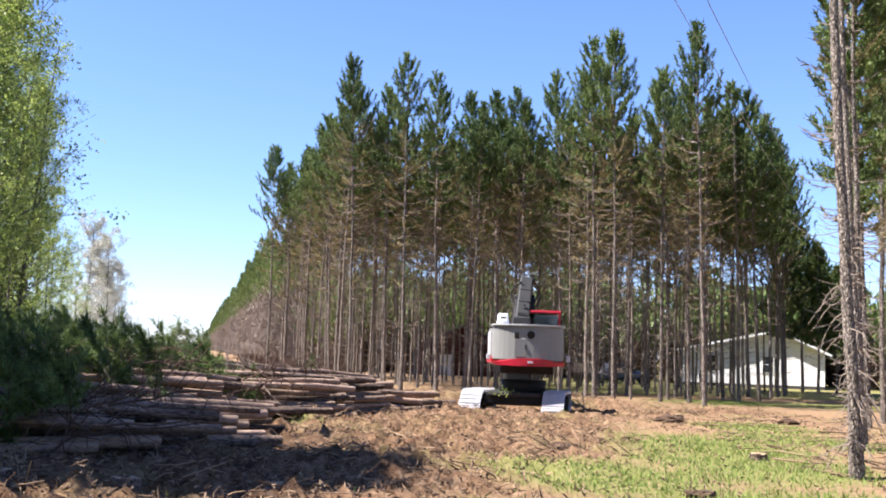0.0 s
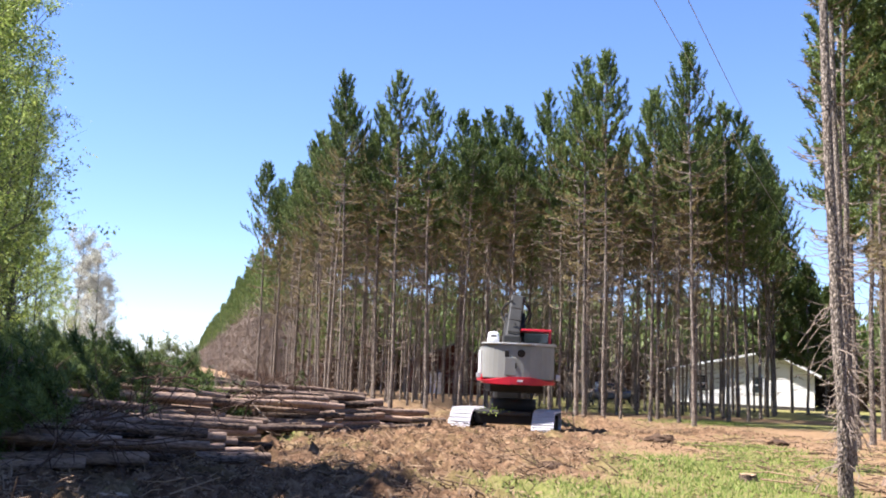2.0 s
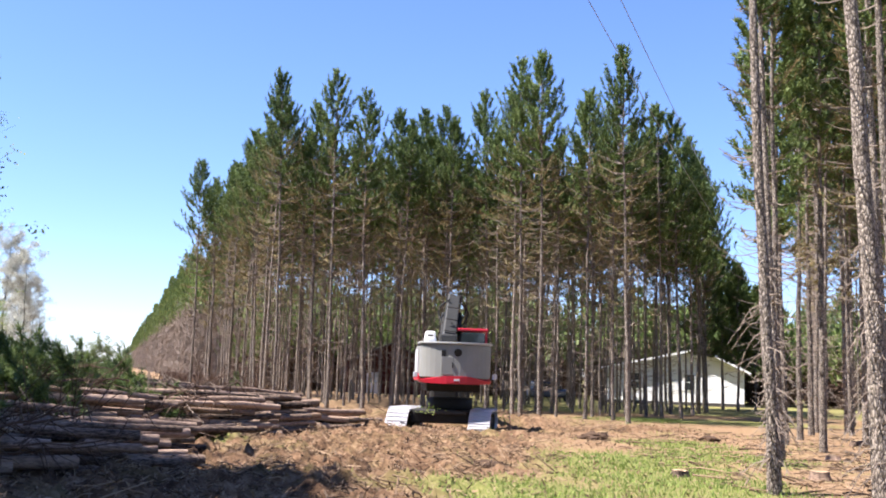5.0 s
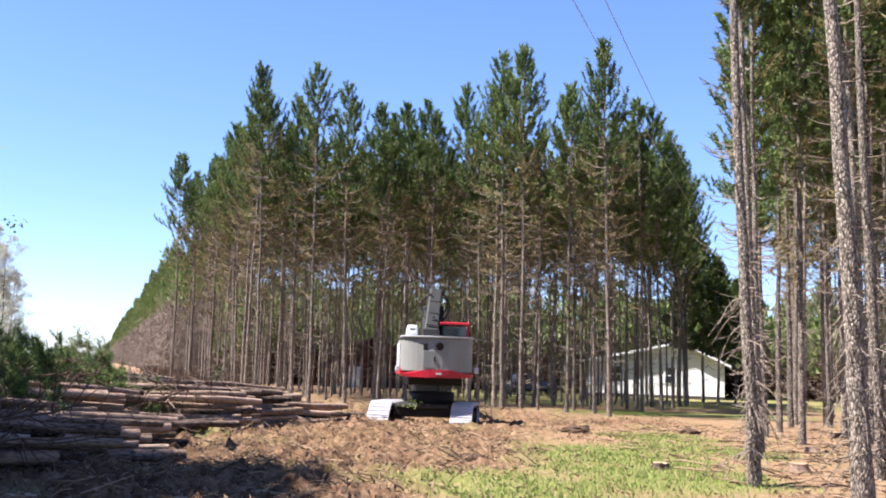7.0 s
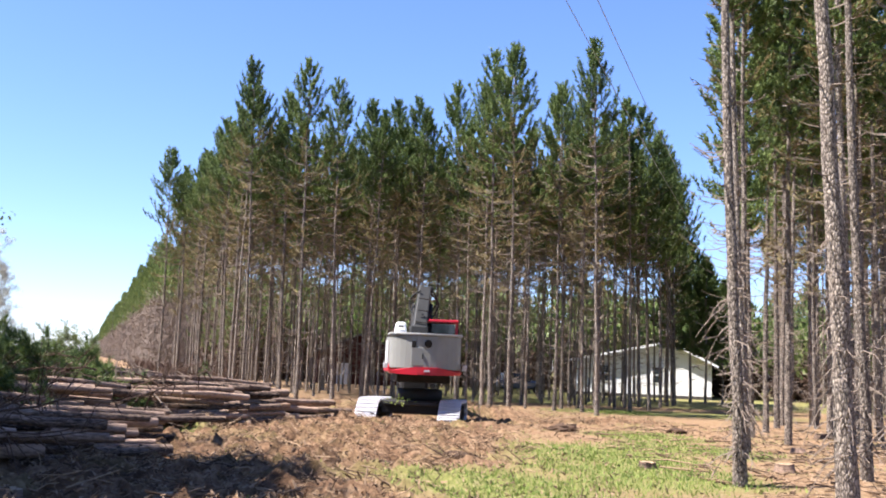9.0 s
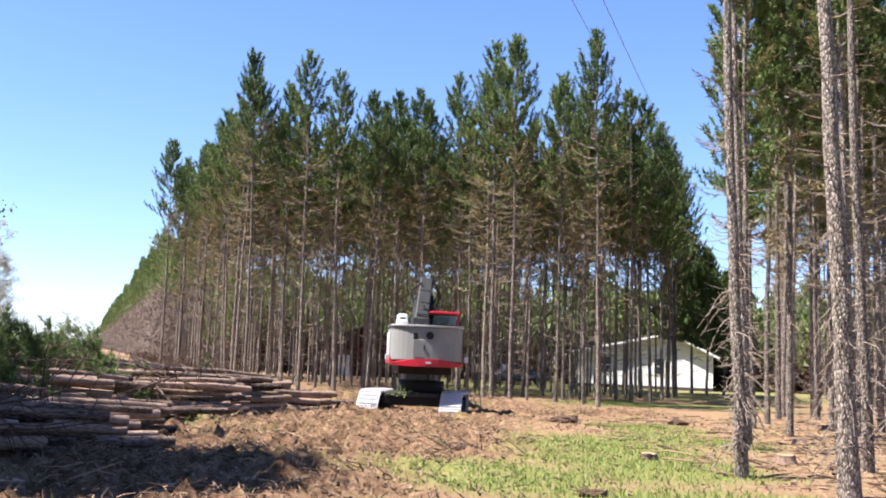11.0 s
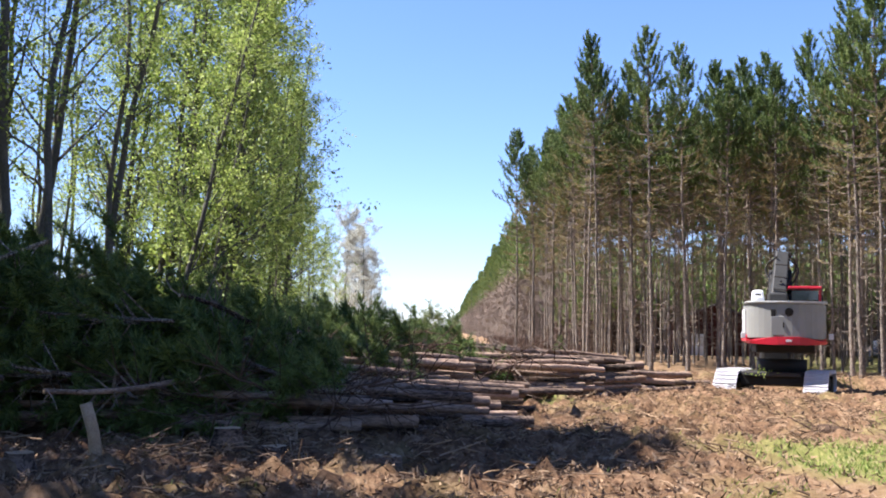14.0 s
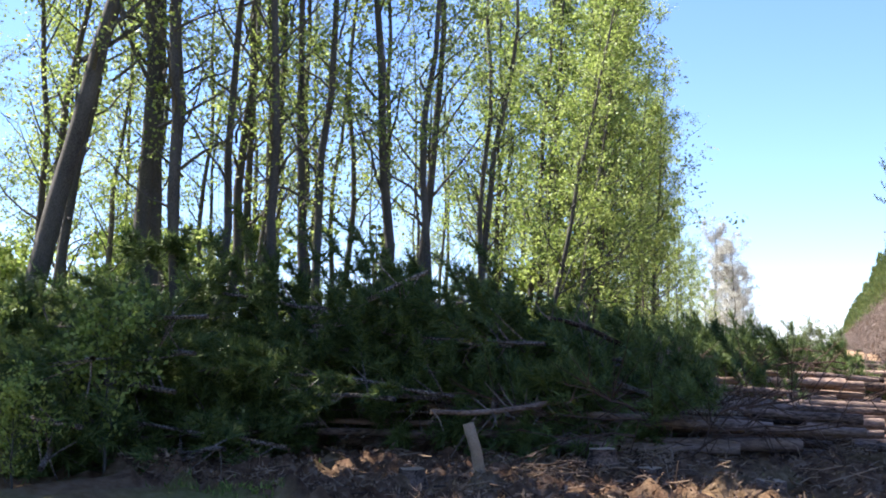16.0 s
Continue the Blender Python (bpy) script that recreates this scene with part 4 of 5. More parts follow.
# ---- aspens ----
def aspen(seed, height, radius, leaves, leaf=0.05, low=0.35, spread=1.6, name="aspen_tree", label="slender aspen with grey trunk and fresh light green leaves",
          leaf_mat=None, bend=0.5, branches=26, top=0):
    r = np.random.default_rng(seed)
    t = thing(name, label, "tree", "aspens beside the cut")
    wood, limb, crown = Soup(), Soup(), Soup()
    n = 14
    s = np.linspace(0, 1, n)
    wob = np.cumsum(r.normal(0, 0.05, (n, 2)), axis=0) * bend * 1.6
    wob -= np.outer(s, wob[-1])
    bow = np.sin(s * np.pi)[:, None] * r.normal(0, 0.16, (1, 2)) * bend
    pts = np.column_stack([wob + bow, s * height])
    pts[0, 2] = -0.3
    wood.tube(pts, radius * (1 - 0.88 * s ** 0.9), 9)
    tips = []
    for b in range(branches):
        u = low + (1 - low) * (b + r.random()) / branches
        p = np.array([np.interp(u, s, pts[:, k]) for k in range(3)])
        a = r.random() * 6.283
        L = spread * (1.15 - 0.75 * u) * r.uniform(0.6, 1.2)
        out = np.array([math.cos(a), math.sin(a), r.uniform(0.6, 1.5)])
        q = np.linspace(0, 1, 6)
        c = p + out * L * q[:, None] + np.cumsum(r.normal(0, 0.05, (6, 3)), axis=0) * L
        limb.tube(c, np.linspace(radius * 0.24 * (1.1 - u) + 0.010, 0.005, 6), 4)
        tips.append(c[2:])
        for j in range(4):
            k = r.integers(1, 6)
            e = c[k] + (out * 0.4 + r.normal(size=3) * 0.7) * L * 0.5 * np.linspace(0, 1, 4)[:, None]
            limb.tube(e, np.linspace(0.009, 0.003, 4), 3)
            tips.append(e)
    tips = np.concatenate(tips)
    weight = r.random(len(tips)) ** 1.5
    i = r.choice(len(tips), leaves, p=weight / weight.sum())
    clump = r.normal(size=(len(tips), 3)) * 0.10
    pos = tips[i] + clump[i] + r.normal(size=(leaves, 3)) * 0.13 * [1, 1, 0.8]
    crown.leaves(pos, leaf * r.uniform(0.7, 1.3, leaves), r)
    if top:
        # closed upper canopy, mostly above the view, added to cast shade
        high = tips[tips[:, 2] > height * 0.72]
        pos = high[r.integers(0, len(high), top)] + r.normal(size=(top, 3)) * 0.34
        crown.leaves(pos, 0.105 * r.uniform(0.7, 1.3, top), r)
    wood.make("trunk", M_ASPEN_BARK, t, True)
    tagged(limb.make("branch", M_ASPEN_BARK, t), kind="stuff")
    tagged(crown.make("crown", leaf_mat or M_LEAF, t), kind="stuff")
    return t


def stand_lean(az, d, top_az, scale, turn, height):
    x, y = d * math.sin(radians(az)), d * math.cos(radians(az))
    k = d * math.radians(top_az - az) * height / (0.30 * d)
    lx, ly = k * math.cos(radians(az)), -k * math.sin(radians(az))
    return stand_at(x, y, scale, turn, (lx, ly), height)


big_kinds = [[aspen(300 + i, 17.0, r, 3000, 0.037, 0.32, 2.3, branches=26, bend=0.5, top=1000), False] for i, r in enumerate([0.20, 0.18])]
thin_kinds = [[aspen(310 + i, 15.5, r, 2600, 0.038, 0.25, 1.5, branches=24, bend=0.9, top=3200), False] for i, r in enumerate([0.115, 0.09, 0.13])]
tall_shade_kinds = [[aspen(336 + i, 15.5, 0.12, 500, 0.055, 0.55, 1.9, branches=26, bend=0.6, top=2400), False] for i in range(2)]
slim_kinds = [[aspen(330 + i, 15.5, r, 3600, 0.038, 0.25, 1.4, branches=22, bend=0.9), False] for i, r in enumerate([0.115, 0.09, 0.13])]
leafy_kinds = [[aspen(320 + i, 15.0, r, 7000, 0.045, 0.16, 1.9, branches=36, bend=0.7, label="leafy young aspen with bright green spring foliage"), False] for i, r in enumerate([0.10, 0.085, 0.11])]
rng = np.random.default_rng(31)
# azimuth, distance and azimuth of the top of the trunks that stand clear, and which kind
CLEAR = [(-58.2, 16.6, -54.3, "b"), (-51.7, 18.6, -50.9, "b"), (-50.7, 19.2, -50.4, "b"), (-56.0, 19.0, -52.7, "t"), (-48.8, 18.0, -49.5, "t"), (-43.6, 22.0, -44.5, "t"),
         (-42.0, 19.0, -42.0, "t"), (-40.3, 23.0, -40.2, "t"), (-37.7, 19.5, -37.3, "t"), (-36.9, 20.5, -35.6, "t"), (-34.7, 18.5, -33.7, "t"), (-32.9, 23.0, -31.1, "t"),
         (-29.0, 26.0, -25.5, "l"), (-27.6, 28.0, -24.8, "l"), (-26.5, 31.0, -24.6, "l"), (-45.5, 20.0, -44.6, "t")]
for i, (az, d, ta, kind) in enumerate(CLEAR):
    ks = {"b": big_kinds, "t": thin_kinds if az < -44 else slim_kinds, "l": leafy_kinds}[kind]
    place(ks, i % len(ks), stand_lean(az, d, ta, 0.86 if az > -33 else 1.0, i * 1.3, 15.5))
for i in range(27):
    az = rng.uniform(-32.5, -22.3)
    d = rng.uniform(30, 44) if az < -25 else rng.uniform(40, 58)
    place(leafy_kinds, int(rng.integers(3)), stand_lean(az, d, az + rng.uniform(0, 1.6), rng.uniform(0.8, 1.12), rng.random() * 6.28, 15))
for az, d, sc in ((-22.4, 52, 1.0), (-21.7, 58, 0.9), (-21.0, 64, 0.7), (-20.3, 70, 0.58), (-19.7, 76, 0.48), (-21.2, 48, 0.55), (-20.5, 60, 0.5), (-19.2, 84, 0.4)):
    place(leafy_kinds, int(rng.integers(3)), stand_lean(az, d, az, sc, rng.random() * 6.28, 15))
for i in range(30):
    az = rng.uniform(-80, -31)
    d = rng.uniform(21, 42)
    place(slim_kinds, int(rng.integers(3)), stand_lean(az, d, az + rng.uniform(-0.5, 1.5), rng.uniform(0.75, 1.1), rng.random() * 6.28, 15))
# dense-topped aspens added to shade the heap, logs and near ground
for az, d in ((-38.6, 26.0), (-42.0, 25.6), (-44.6, 21.2), (-46.6, 20.6), (-71.0, 19.0), (-74.5, 18.5)):
    place(thin_kinds, int(rng.integers(3)), stand_lean(az, d, az + 0.4, rng.uniform(0.95, 1.05), rng.random() * 6.28, 15))
for i in range(4):
    az, d = rng.uniform(-66, -52), rng.uniform(28, 40)
    place(leafy_kinds, int(rng.integers(3)), stand_lean(az, d, az + rng.uniform(0, 1.6), rng.uniform(0.9, 1.2), rng.random() * 6.28, 15))
# added aspens, their closed crowns above the view to shade the near piles
shade_kinds = [[aspen(345 + i, 16.5, 0.10, 2400, 0.038, 0.25, 1.6, branches=26, bend=0.8, top=6500), False] for i in range(2)]
for i, (az, d) in enumerate(((-48.9, 15.8), (-44.6, 16.8), (-41.6, 18.4), (-46.4, 18.6))):
    place(shade_kinds, i % 2, stand_lean(az, d, az + 0.3, 1.0, i * 1.9, 16))
# taller unseen trees left of the view, added to shade the near ground
for i, (az, d, sc) in enumerate(((-68.5, 17.0, 1.3), (-75.0, 16.2, 1.3), (-79.0, 15.4, 1.3))):
    place(tall_shade_kinds, i % 2, stand_lean(az, d, az, sc, rng.random() * 6.28, 15))
# unseen trees that close the clearing on the sunny side, added to cast shade
for i in range(9):
    az, d = rng.uniform(-125, -76), rng.uniform(17, 27)
    place(thin_kinds, int(rng.integers(3)), stand_lean(az, d, az, rng.uniform(0.9, 1.15), rng.random() * 6.28, 15))
# a few more among the clear trunks, added for their shade
for i in range(3):
    az, d = rng.uniform(-66, -44), rng.uniform(16.5, 20)
    place(thin_kinds, int(rng.integers(3)), stand_lean(az, d, az + rng.uniform(-0.5, 1.5), rng.uniform(0.95, 1.1), rng.random() * 6.28, 15))
bare_kind = [[aspen(340, 11.0, 0.09, 26000, 0.036, 0.12, 2.0, "bare_tree", "pale leafless tree with budding twigs at the end of the cut", M_CATKIN, branches=40), False]]
for az, d, sc in ((-18.2, 88, 0.95), (-19.0, 92, 1.1), (-17.6, 97, 0.78), (-18.6, 100, 1.0)):
    tagged(place(bare_kind, 0, stand_lean(az, d, az, sc, d, 11)), group="bare trees")
shrub_kind = [[aspen(350, 5.0, 0.05, 2600, 0.09, 0.08, 1.7, "shrub", "leafy light green shrub at the edge of the cut", branches=34), False],
              [aspen(351, 4.0, 0.045, 2200, 0.08, 0.08, 1.5, "shrub", "leafy light green shrub at the edge of the cut", branches=30), False]]
far_shrub_kind = [[aspen(352, 5.0, 0.05, 3600, 0.08, 0.08, 1.7, "shrub", "dull green shrub at the far end of the cut", M_SHRUB, branches=34), False]]
for az, d, sc in ((-14.2, 120, 0.78), (-13.7, 126, 0.68), (-14.7, 116, 0.6), (-12.9, 128, 0.68), (-15.3, 122, 0.5)):
    tagged(place(far_shrub_kind, 0, stand_lean(az, d, az, sc, d, 5)), category="shrub", group="far shrubs")
for i in range(34):
    az = rng.uniform(-66, -18.5)
    d = rng.uniform(25, 34) if az < -27 else rng.uniform(34, 60)
    tagged(place(shrub_kind, i % 2, stand_lean(az, d, az, rng.uniform(0.5, 0.95), rng.random() * 6.28, 5)), category="shrub", group="undergrowth")
for az, d, sc in ((-57.5, 15.6, 0.5), (-59.5, 15.0, 0.5), (-55.2, 16.2, 0.45), (-57.0, 12.6, 0.3), (-52.5, 13.6, 0.5)):
    tagged(place(shrub_kind, 1, stand_lean(az, d, az, sc, d * 7, 5)), category="shrub", group="undergrowth")


# ---- spruces ----
def spruce(seed, height, spread):
    r = np.random.default_rng(seed)
    t = thing("spruce_tree", "young dark green spruce with drooping branches", "tree", "spruces")
    wood, green = Soup(), Soup()
    wood.tube([(0, 0, -0.2), (0, 0, height * 0.5), (0, 0, height)], [0.07, 0.04, 0.008], 6)
    for w in range(22):
        q = w / 21
        for b in range(7):
            a = r.random() * 6.283
            L = (spread * (1 - q) + 0.12) * r.uniform(0.75, 1.15)
            s = np.linspace(0, 1, 5)[:, None]
            p = np.array([0, 0, height * (0.08 + 0.9 * q)]) + np.array([math.cos(a), math.sin(a), 0]) * L * s + np.array([0, 0, 1]) * L * (0.25 * s - 0.35 * s ** 2)
            wood.tube(p, np.linspace(0.014, 0.004, 5), 3)
            brush(green, r, p[1:], int(16 + 46 * L), 0.12, 0.03)
    wood.make("trunk", M_BARK, t)
    tagged(green.make("crown", M_NEEDLE, t), kind="stuff")
    return t


spruce_kind = [[spruce(400, 5.0, 1.4), False], [spruce(401, 3.4, 1.2), False]]
for i, (az, d, sc) in enumerate(((-38.0, 25.0, 0.95), (-47.0, 24.0, 0.95), (-23.0, 36.0, 0.9), (-21.5, 39.0, 0.8), (-24.5, 34.0, 0.75), (-20.2, 43.0, 0.8), (-49.0, 27, 1.0))):
    place(spruce_kind, i % 2, stand_lean(az, d, az, sc, i, 5))
place(spruce_kind, 1, stand_at(-4.4, 36.0, 0.42, 0.4))


# ---- house, barn, car and wires beyond the stand ----
def house():
    a, b = Vector((18.8, 77.8)), Vector((28.7, 74.7))
    x = (b - a).normalized()
    W_ = (b - a).length
    m = Matrix(((x.x, -x.y, 0, a.x), (x.y, x.x, 0, a.y), (0, 0, 1, 0), (0, 0, 0, 1)))
    h = thing("house", "white clapboard gabled house with dark roof behind the pines", "house", at=m)
    D, e, pk, rx = 8.0, 2.7, 4.25, 0.69
    bm = bmesh.new()
    lo = [bm.verts.new(p) for p in ((0, 0, 0), (W_, 0, 0), (W_, 0, e), (W_ * rx, 0, pk), (0, 0, e))]
    hi = [bm.verts.new((v.co.x, D, v.co.z)) for v in lo]
    bm.faces.new(lo)
    bm.faces.new(hi[::-1])
    for i in range(5):
        bm.faces.new((lo[i], hi[i], hi[(i + 1) % 5], lo[(i + 1) % 5]))
    bmesh.ops.recalc_face_normals(bm, faces=bm.faces)
    part("wall", bm, M_WHITE, h)
    for k in range(11):
        box("clapboard", (W_ / 2, -0.012, 0.35 + k * 0.2), (W_ - 0.02, 0.02, 0.185), M_WHITE, h, rot=(-4, 0, 0))
    for x0, x1, s in ((-0.45, W_ * rx, -1), (W_ * rx, W_ + 0.45, 1)):
        span = rx * W_ if s < 0 else (1 - rx) * W_
        tilt = math.atan2(pk - e, span)
        run, mid = (x1 - x0) / math.cos(tilt), (x0 + x1) / 2
        zc = pk - abs(mid - W_ * rx) * math.tan(tilt) + 0.06
        box("roof", (mid, D / 2, zc), (run, D + 1.0, 0.12), M_ROOF, h, rot=(0, s * math.degrees(tilt), 0), bevel=0.02)
        box("fascia", (mid, -0.53, zc - 0.03), (run, 0.05, 0.16), M_WHITE, h, rot=(0, s * math.degrees(tilt), 0))
    for wx in (6.35, 2.2):
        w = box("window", (wx, -0.03, 1.75), (0.95, 0.08, 1.35), M_WHITE, h, bevel=0.01)
        for dz in (-0.31, 0.31):
            box("pane", (wx, -0.075, 1.75 + dz), (0.72, 0.02, 0.52), M_GLASS, w)
    box("foundation", (W_ / 2, D / 2, 0.1), (W_ + 0.04, D + 0.04, 0.3), M_ROOF, h)


house()


def barn():
    m = pose(-1.2, 83.0, 0, 0, 0, 4)
    h = thing("barn", "dark red wooden barn with pale door behind the pines", "barn", at=m)
    bm = bmesh.new()
    lo = [bm.verts.new(p) for p in ((0, 0, 0), (7, 0, 0), (7, 0, 2.6), (3.5, 0, 4.0), (0, 0, 2.6))]
    hi = [bm.verts.new((v.co.x, 6, v.co.z)) for v in lo]
    bm.faces.new(lo)
    bm.faces.new(hi[::-1])
    for i in range(5):
        bm.faces.new((lo[i], hi[i], hi[(i + 1) % 5], lo[(i + 1) % 5]))
    bmesh.ops.recalc_face_normals(bm, faces=bm.faces)
    part("wall", bm, M_BARN, h)
    for s in (-1, 1):
        box("roof", (3.5 + s * 1.9, 3, 3.33), (4.25, 6.8, 0.1), M_ROOF, h, rot=(0, s * 21.8, 0))
    box("barn_door", (2.1, -0.04, 0.85), (1.1, 0.06, 1.7), M_WHITE, h, bevel=0.01)


barn()


def parked_car():
    c = thing("car", "dark blue car parked on the lawn behind the pines", "car", at=pose(13.6, 74.5, 0.0, 0, 0, 25))
    bm = bmesh.new()
    add_box(bm, (0, 0, 0.62), (4.2, 1.7, 0.62), bevel=0.16)
    b = part("body", bm, M_CARBLUE, c)
    box("cabin", (-0.2, 0, 1.16), (2.4, 1.5, 0.52), M_GLASS, c, bevel=0.08, taper=(0.72, 0.84))
    box("car_roof", (-0.2, 0, 1.43), (1.7, 1.26, 0.06), M_CARBLUE, c, bevel=0.02)
    for x in (-1.3, 1.3):
        for y in (-0.8, 0.8):
            w = cyl("wheel", (x, y - 0.1, 0.31), (x, y + 0.1, 0.31), 0.31, M_RUBBER, c, seg=18)
            cyl("rim", (x, y - 0.11, 0.31), (x, y + 0.11, 0.31), 0.18, M_STEEL, w, seg=14)


parked_car()
for i, (a, b) in enumerate((((-4.7, 0.0, 9.2), (29.5, 74.0, 9.0)), ((-4.1, -0.2, 9.2), (30.1, 73.8, 9.0)))):
    s = Soup()
    q = np.linspace(0, 1, 24)[:, None]
    p = np.array(a) * (1 - q) + np.array(b) * q - np.array([0, 0, 0.9]) * np.sin(q * np.pi)
    p[:, 2] += 0.75
    s.tube(p, np.full(24, 0.009), 5)
    tagged(s.make("power_line", M_WIRE, None, True), "thin grey overhead power line along the lane", "wire", "power lines")


# ---- stumps, stake and litter ----
def stump(x, y, r, h, seed):
    g = np.random.default_rng(seed)
    t = thing("stump", "low sawn pine stump with pale cut top", "stump", "stumps", at=Matrix.Translation((x, y, ground_z(x, y))))
    a = np.arange(14) * 2 * np.pi / 14
    prof = [(1.35, -0.1), (1.12, 0.04), (1.0, h * 0.6), (0.98, h)]
    k = 1 + g.normal(0, 0.06, 14)
    v = [(r * p * math.cos(q) * kk, r * p * math.sin(q) * kk, z + (g.normal(0, 0.006) if z == h else 0)) for p, z in prof for q, kk in zip(a, k)]
    f = [(i * 14 + j, i * 14 + (j + 1) % 14, (i + 1) * 14 + (j + 1) % 14, (i + 1) * 14 + j) for i in range(3) for j in range(14)]
    raw("bark", v, f, M_LOG, t, True)
    raw("cut_face", v[-14:] + [(0, 0, h + 0.006)], [(i, (i + 1) % 14, 14) for i in range(14)], M_CUT, t, label="pale sawn top")


for i, (x, y, r, h) in enumerate([(-3.58, 12.1, 0.17, 0.20), (5.72, 17.94, 0.15, 0.12), (8.33, 18.07, 0.17, 0.16), (-5.48, 11.6, 0.17, 0.16), (-6.94, 8.35, 0.15, 0.10),
                                  (-7.25, 10.0, 0.16, 0.16), (-5.0, 11.9, 0.15, 0.12), (7.36, 30.7, 0.16, 0.15), (14.6, 29.2, 0.18, 0.16), (-1.72, 11.7, 0.18, 0.14), (11.0, 23.1, 0.17, 0.12)]):
    stump(x, y, r, h, 500 + i)
st = thing("broken_stake", "pale broken birch stake leaning in the soil", "stake", at=Matrix.Translation((-6.49, 10.35, 0)))
s = Soup()
s.tube([(0.02, 0, -0.15), (-0.01, 0, 0.12), (-0.07, 0.0, 0.42), (-0.17, -0.02, 0.74)], [0.085, 0.078, 0.07, 0.072], 10, cap=True)
s.make("stake_wood", M_CUT, st, True)


def root_clod(x, y, r, seed):
    """An upturned clod of soil with torn root ends."""
    t = thing("root_clod", "dark upturned clod of soil with torn roots", "clod", "root clods", at=Matrix.Translation((x, y, ground_z(x, y))))
    g = np.random.default_rng(seed)
    bm = bmesh.new()
    bmesh.ops.create_icosphere(bm, subdivisions=3, radius=1)
    for v in bm.verts:
        k = 1 + 0.45 * noise.noise(v.co * 1.7 + Vector((seed, 0, 0))) + 0.25 * noise.noise(v.co * 4.5 + Vector((0, seed, 0)))
        v.co = Vector((v.co.x * r * k * 1.35, v.co.y * r * k, v.co.z * r * 0.55 * k + r * 0.18))
    part("soil", bm, M_CLOD, t)
    roots = Soup()
    for i in range(14):
        d = g.normal(size=3)
        d[2] = abs(d[2]) * 0.7
        d /= np.linalg.norm(d)
        p = d * [r, r * 0.8, r * 0.5]
        roots.tube([p, p + d * r * 0.4 + g.normal(0, 0.03, 3), p + d * r * g.uniform(0.5, 1.1) + g.normal(0, 0.08, 3)], [0.014, 0.01, 0.004], 4)
    tagged(roots.make("root", M_SLASH, t), kind="stuff")


for i, (x, y, r) in enumerate([(2.44, 18.9, 0.30), (-1.1, 19.63, 0.20), (6.54, 28.3, 0.28), (0.78, 16.63, 0.22), (10.12, 29.11, 0.22), (-2.23, 19.57, 0.22), (3.35, 12.79, 0.14)]):
    root_clod(x, y, r, 600 + i)
for (x, y), top in (((-4.15, 22.99), (-0.05, 0.75)), ((4.62, 31.43), (-0.06, 0.85))):
    sp = thing("upright_stick", "thin bare stick standing up from the slash", "stick", "upright sticks", at=Matrix.Translation((x, y, ground_z(x, y))))
    s = Soup()
    s.tube([(0, 0, -0.1), (0.01, 0, top[1] * 0.4), (top[0], 0, top[1])], [0.02, 0.016, 0.01], 6, cap=True)
    s.make("stick_wood", M_DEADWOOD, sp, True)


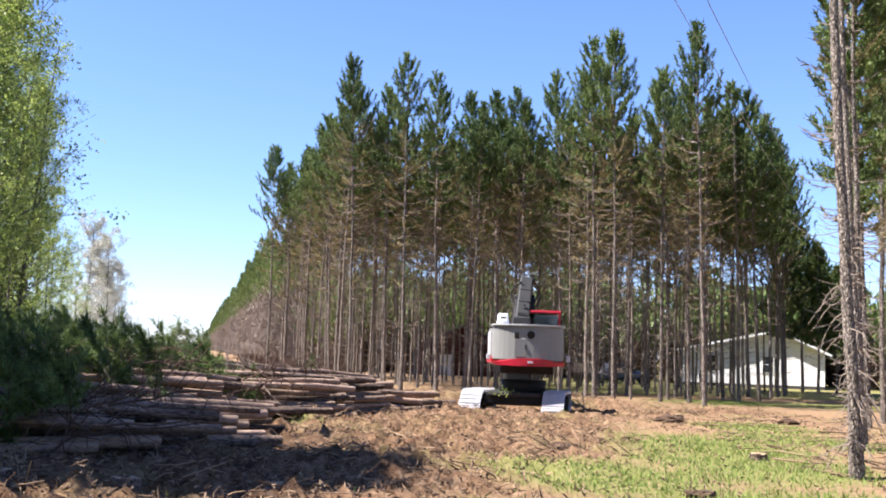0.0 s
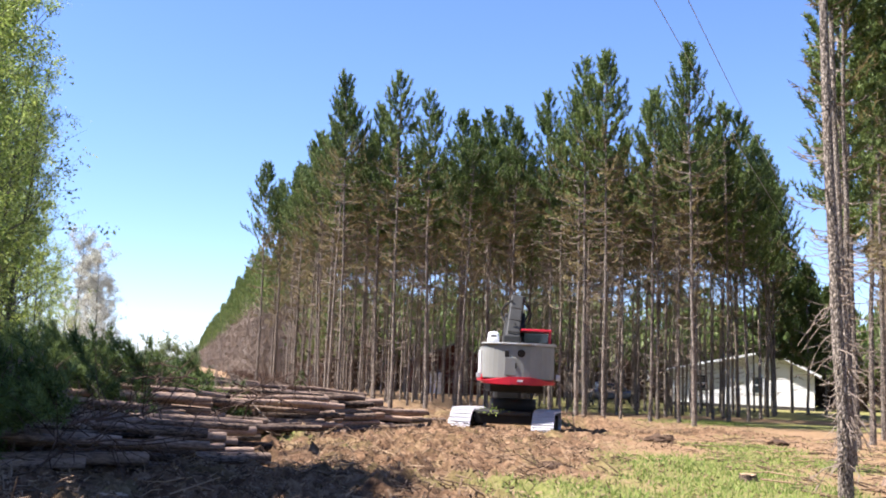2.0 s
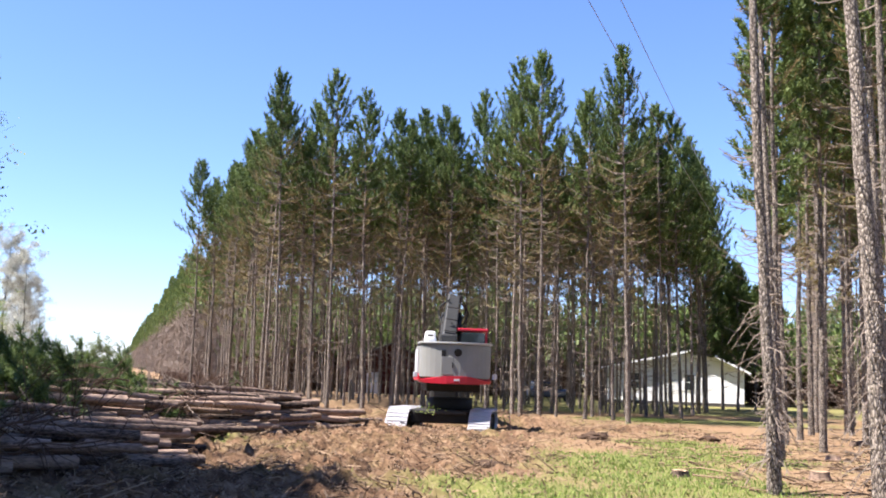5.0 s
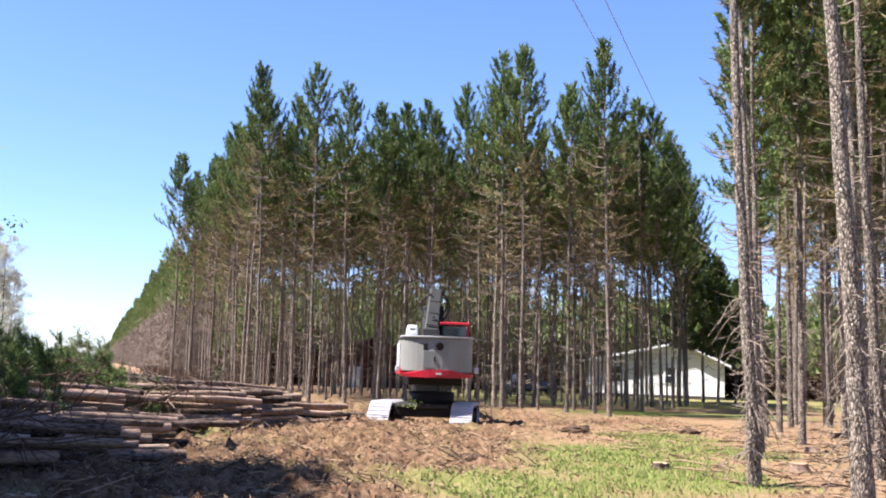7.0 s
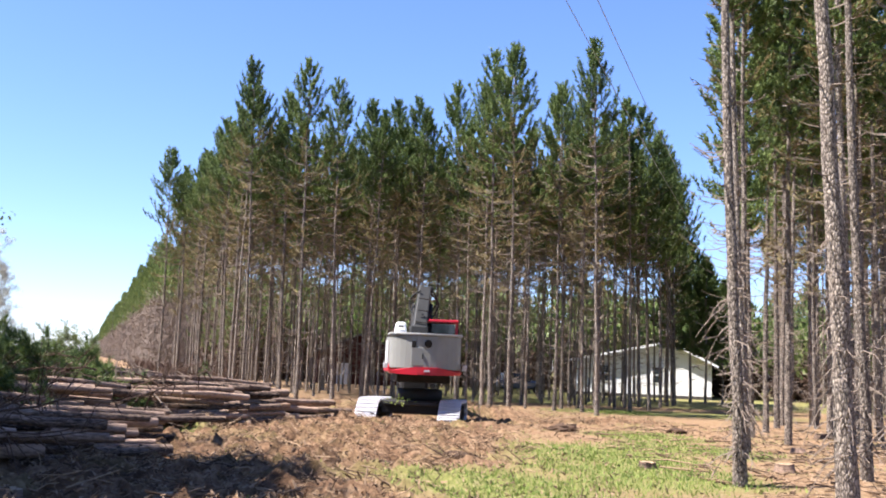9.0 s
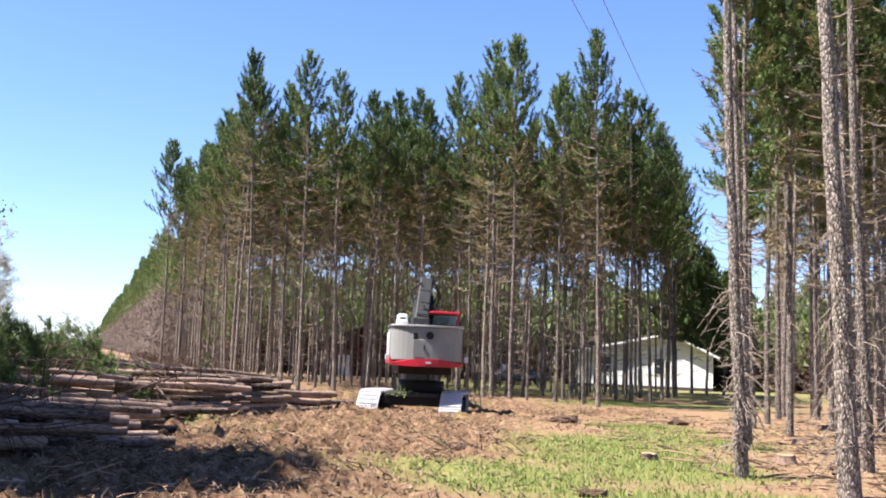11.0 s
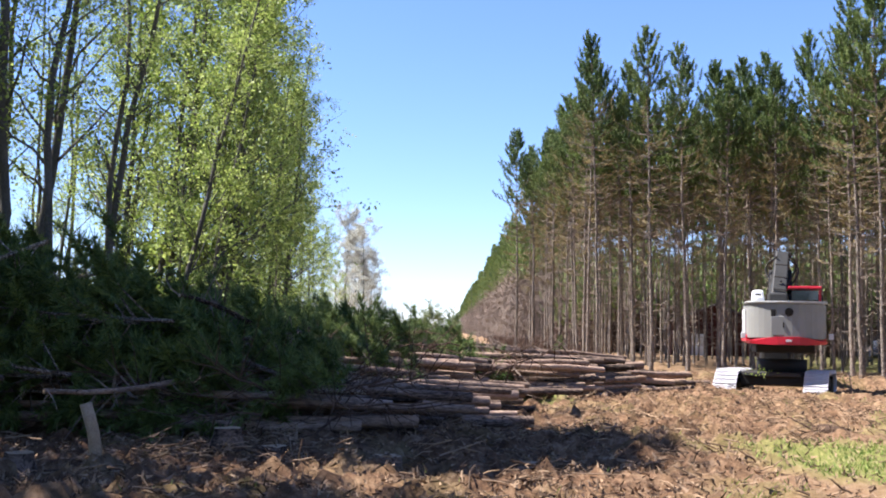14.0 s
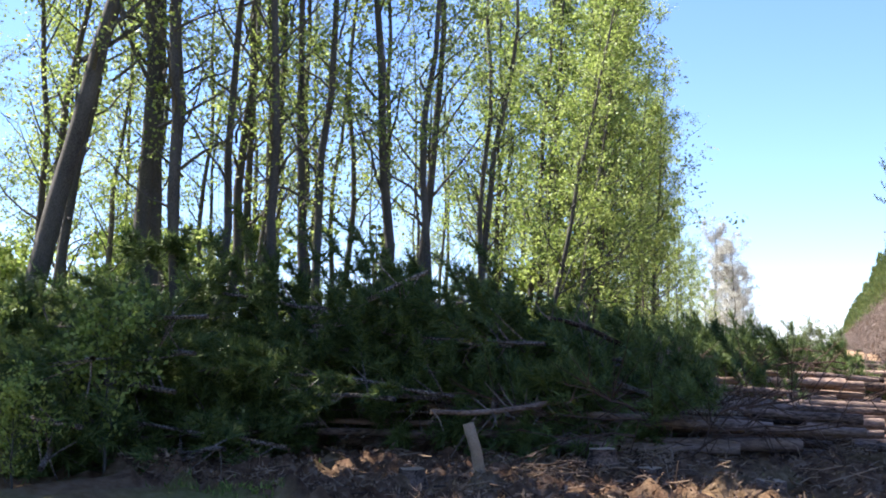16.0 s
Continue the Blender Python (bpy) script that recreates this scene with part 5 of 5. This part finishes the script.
def litter():
    r = np.random.default_rng(900)
    sticks, chips = Soup(), Soup()
    n = 0
    heaps = [(r.uniform(-6, 9), 10.5 + 24 * r.random() ** 1.3) for i in range(110)]
    while n < 9500:
        lift = 0.0
        if n % 2:
            hx, hy = heaps[r.integers(len(heaps))]
            x, y = hx + r.normal(0, 0.30), hy + r.normal(0, 0.22)
            lift = abs(r.normal(0, 0.09)) * max(0.0, 1 - math.hypot(x - hx, y - hy) / 0.9)
        else:
            x, y = r.uniform(-11, 13), 8.5 + 30 * r.random() ** 1.5
        s = slashy(x, y)
        if r.random() > s + 0.03 or (s < 0.35 and n % 2):
            continue
        z = ground_z(x, y)
        a = r.random() * 6.283
        L = r.uniform(0.08, 0.30) if r.random() < 0.9 else r.uniform(0.3, 0.8)
        d = np.array([math.cos(a), math.sin(a), r.normal(0.12, 0.28)])
        p = np.array([x, y, z + 0.01 + lift])
        w = 0.004 + 0.010 * r.random()
        sticks.tube([p - d * L / 2, p + r.normal(0, 0.02, 3), p + d * L / 2], [w, w * 0.9, w * 0.5], 4)
        n += 1
    # scraps on the needle floor under the pines beside the lane
    for i in range(1500):
        x, y = r.uniform(6.0, 17.0), 14 + 20 * r.random() ** 1.4
        a = r.random() * 6.283
        L = r.uniform(0.1, 0.4) if r.random() < 0.8 else r.uniform(0.4, 1.1)
        d = np.array([math.cos(a), math.sin(a), r.normal(0.05, 0.12)])
        p = np.array([x, y, ground_z(x, y) + 0.02])
        w = 0.006 + 0.014 * r.random()
        sticks.tube([p - d * L / 2, p + r.normal(0, 0.02, 3), p + d * L / 2], [w, w * 0.9, w * 0.5], 4)
    m = 70000
    x = r.uniform(-11, 13, m)
    y = 8.5 + 30 * r.random(m) ** 1.7
    keep = np.array([r.random() < slashy(a, b) * 0.9 + 0.12 for a, b in zip(x, y)])
    x, y = x[keep], y[keep]
    z = np.array([ground_z(a, b) for a, b in zip(x, y)]) + 0.012
    way = r.normal(size=(len(x), 3)) * [0.05, 0.05, 0.04]
    way[:, 2] = np.abs(way[:, 2])
    chips.blades(np.column_stack([x, y, z]), way, r.uniform(0.012, 0.045, len(x)), r)
    t = thing("slash_litter", "broken twigs, bark scraps and wood chips strewn over the soil", "litter", kind="stuff")
    sticks.make("stick", M_SLASH, t)
    chips.make("chip", M_SLASH, t)


litter()


def grass():
    r = np.random.default_rng(901)
    m = 150000
    x = r.uniform(-10, 14, m)
    y = 8 + 38 * r.random(m) ** 1.6
    keep = np.array([r.random() < max(0.0, grassy(a, b) - 0.12) for a, b in zip(x, y)])
    x, y = x[keep], y[keep]
    z = np.array([ground_z(a, b) for a, b in zip(x, y)]) - 0.005
    way = r.normal(size=(len(x), 3)) * [0.035, 0.035, 0.02] + [0, 0, 0.075]
    s = Soup()
    s.blades(np.column_stack([x, y, z]), way, 0.016 + 0.012 * r.random(len(x)), r)
    g = s.make("grass", M_GRASS)
    tagged(g, "short patchy yellow-green grass on the clearing", "grass", kind="stuff")


grass()
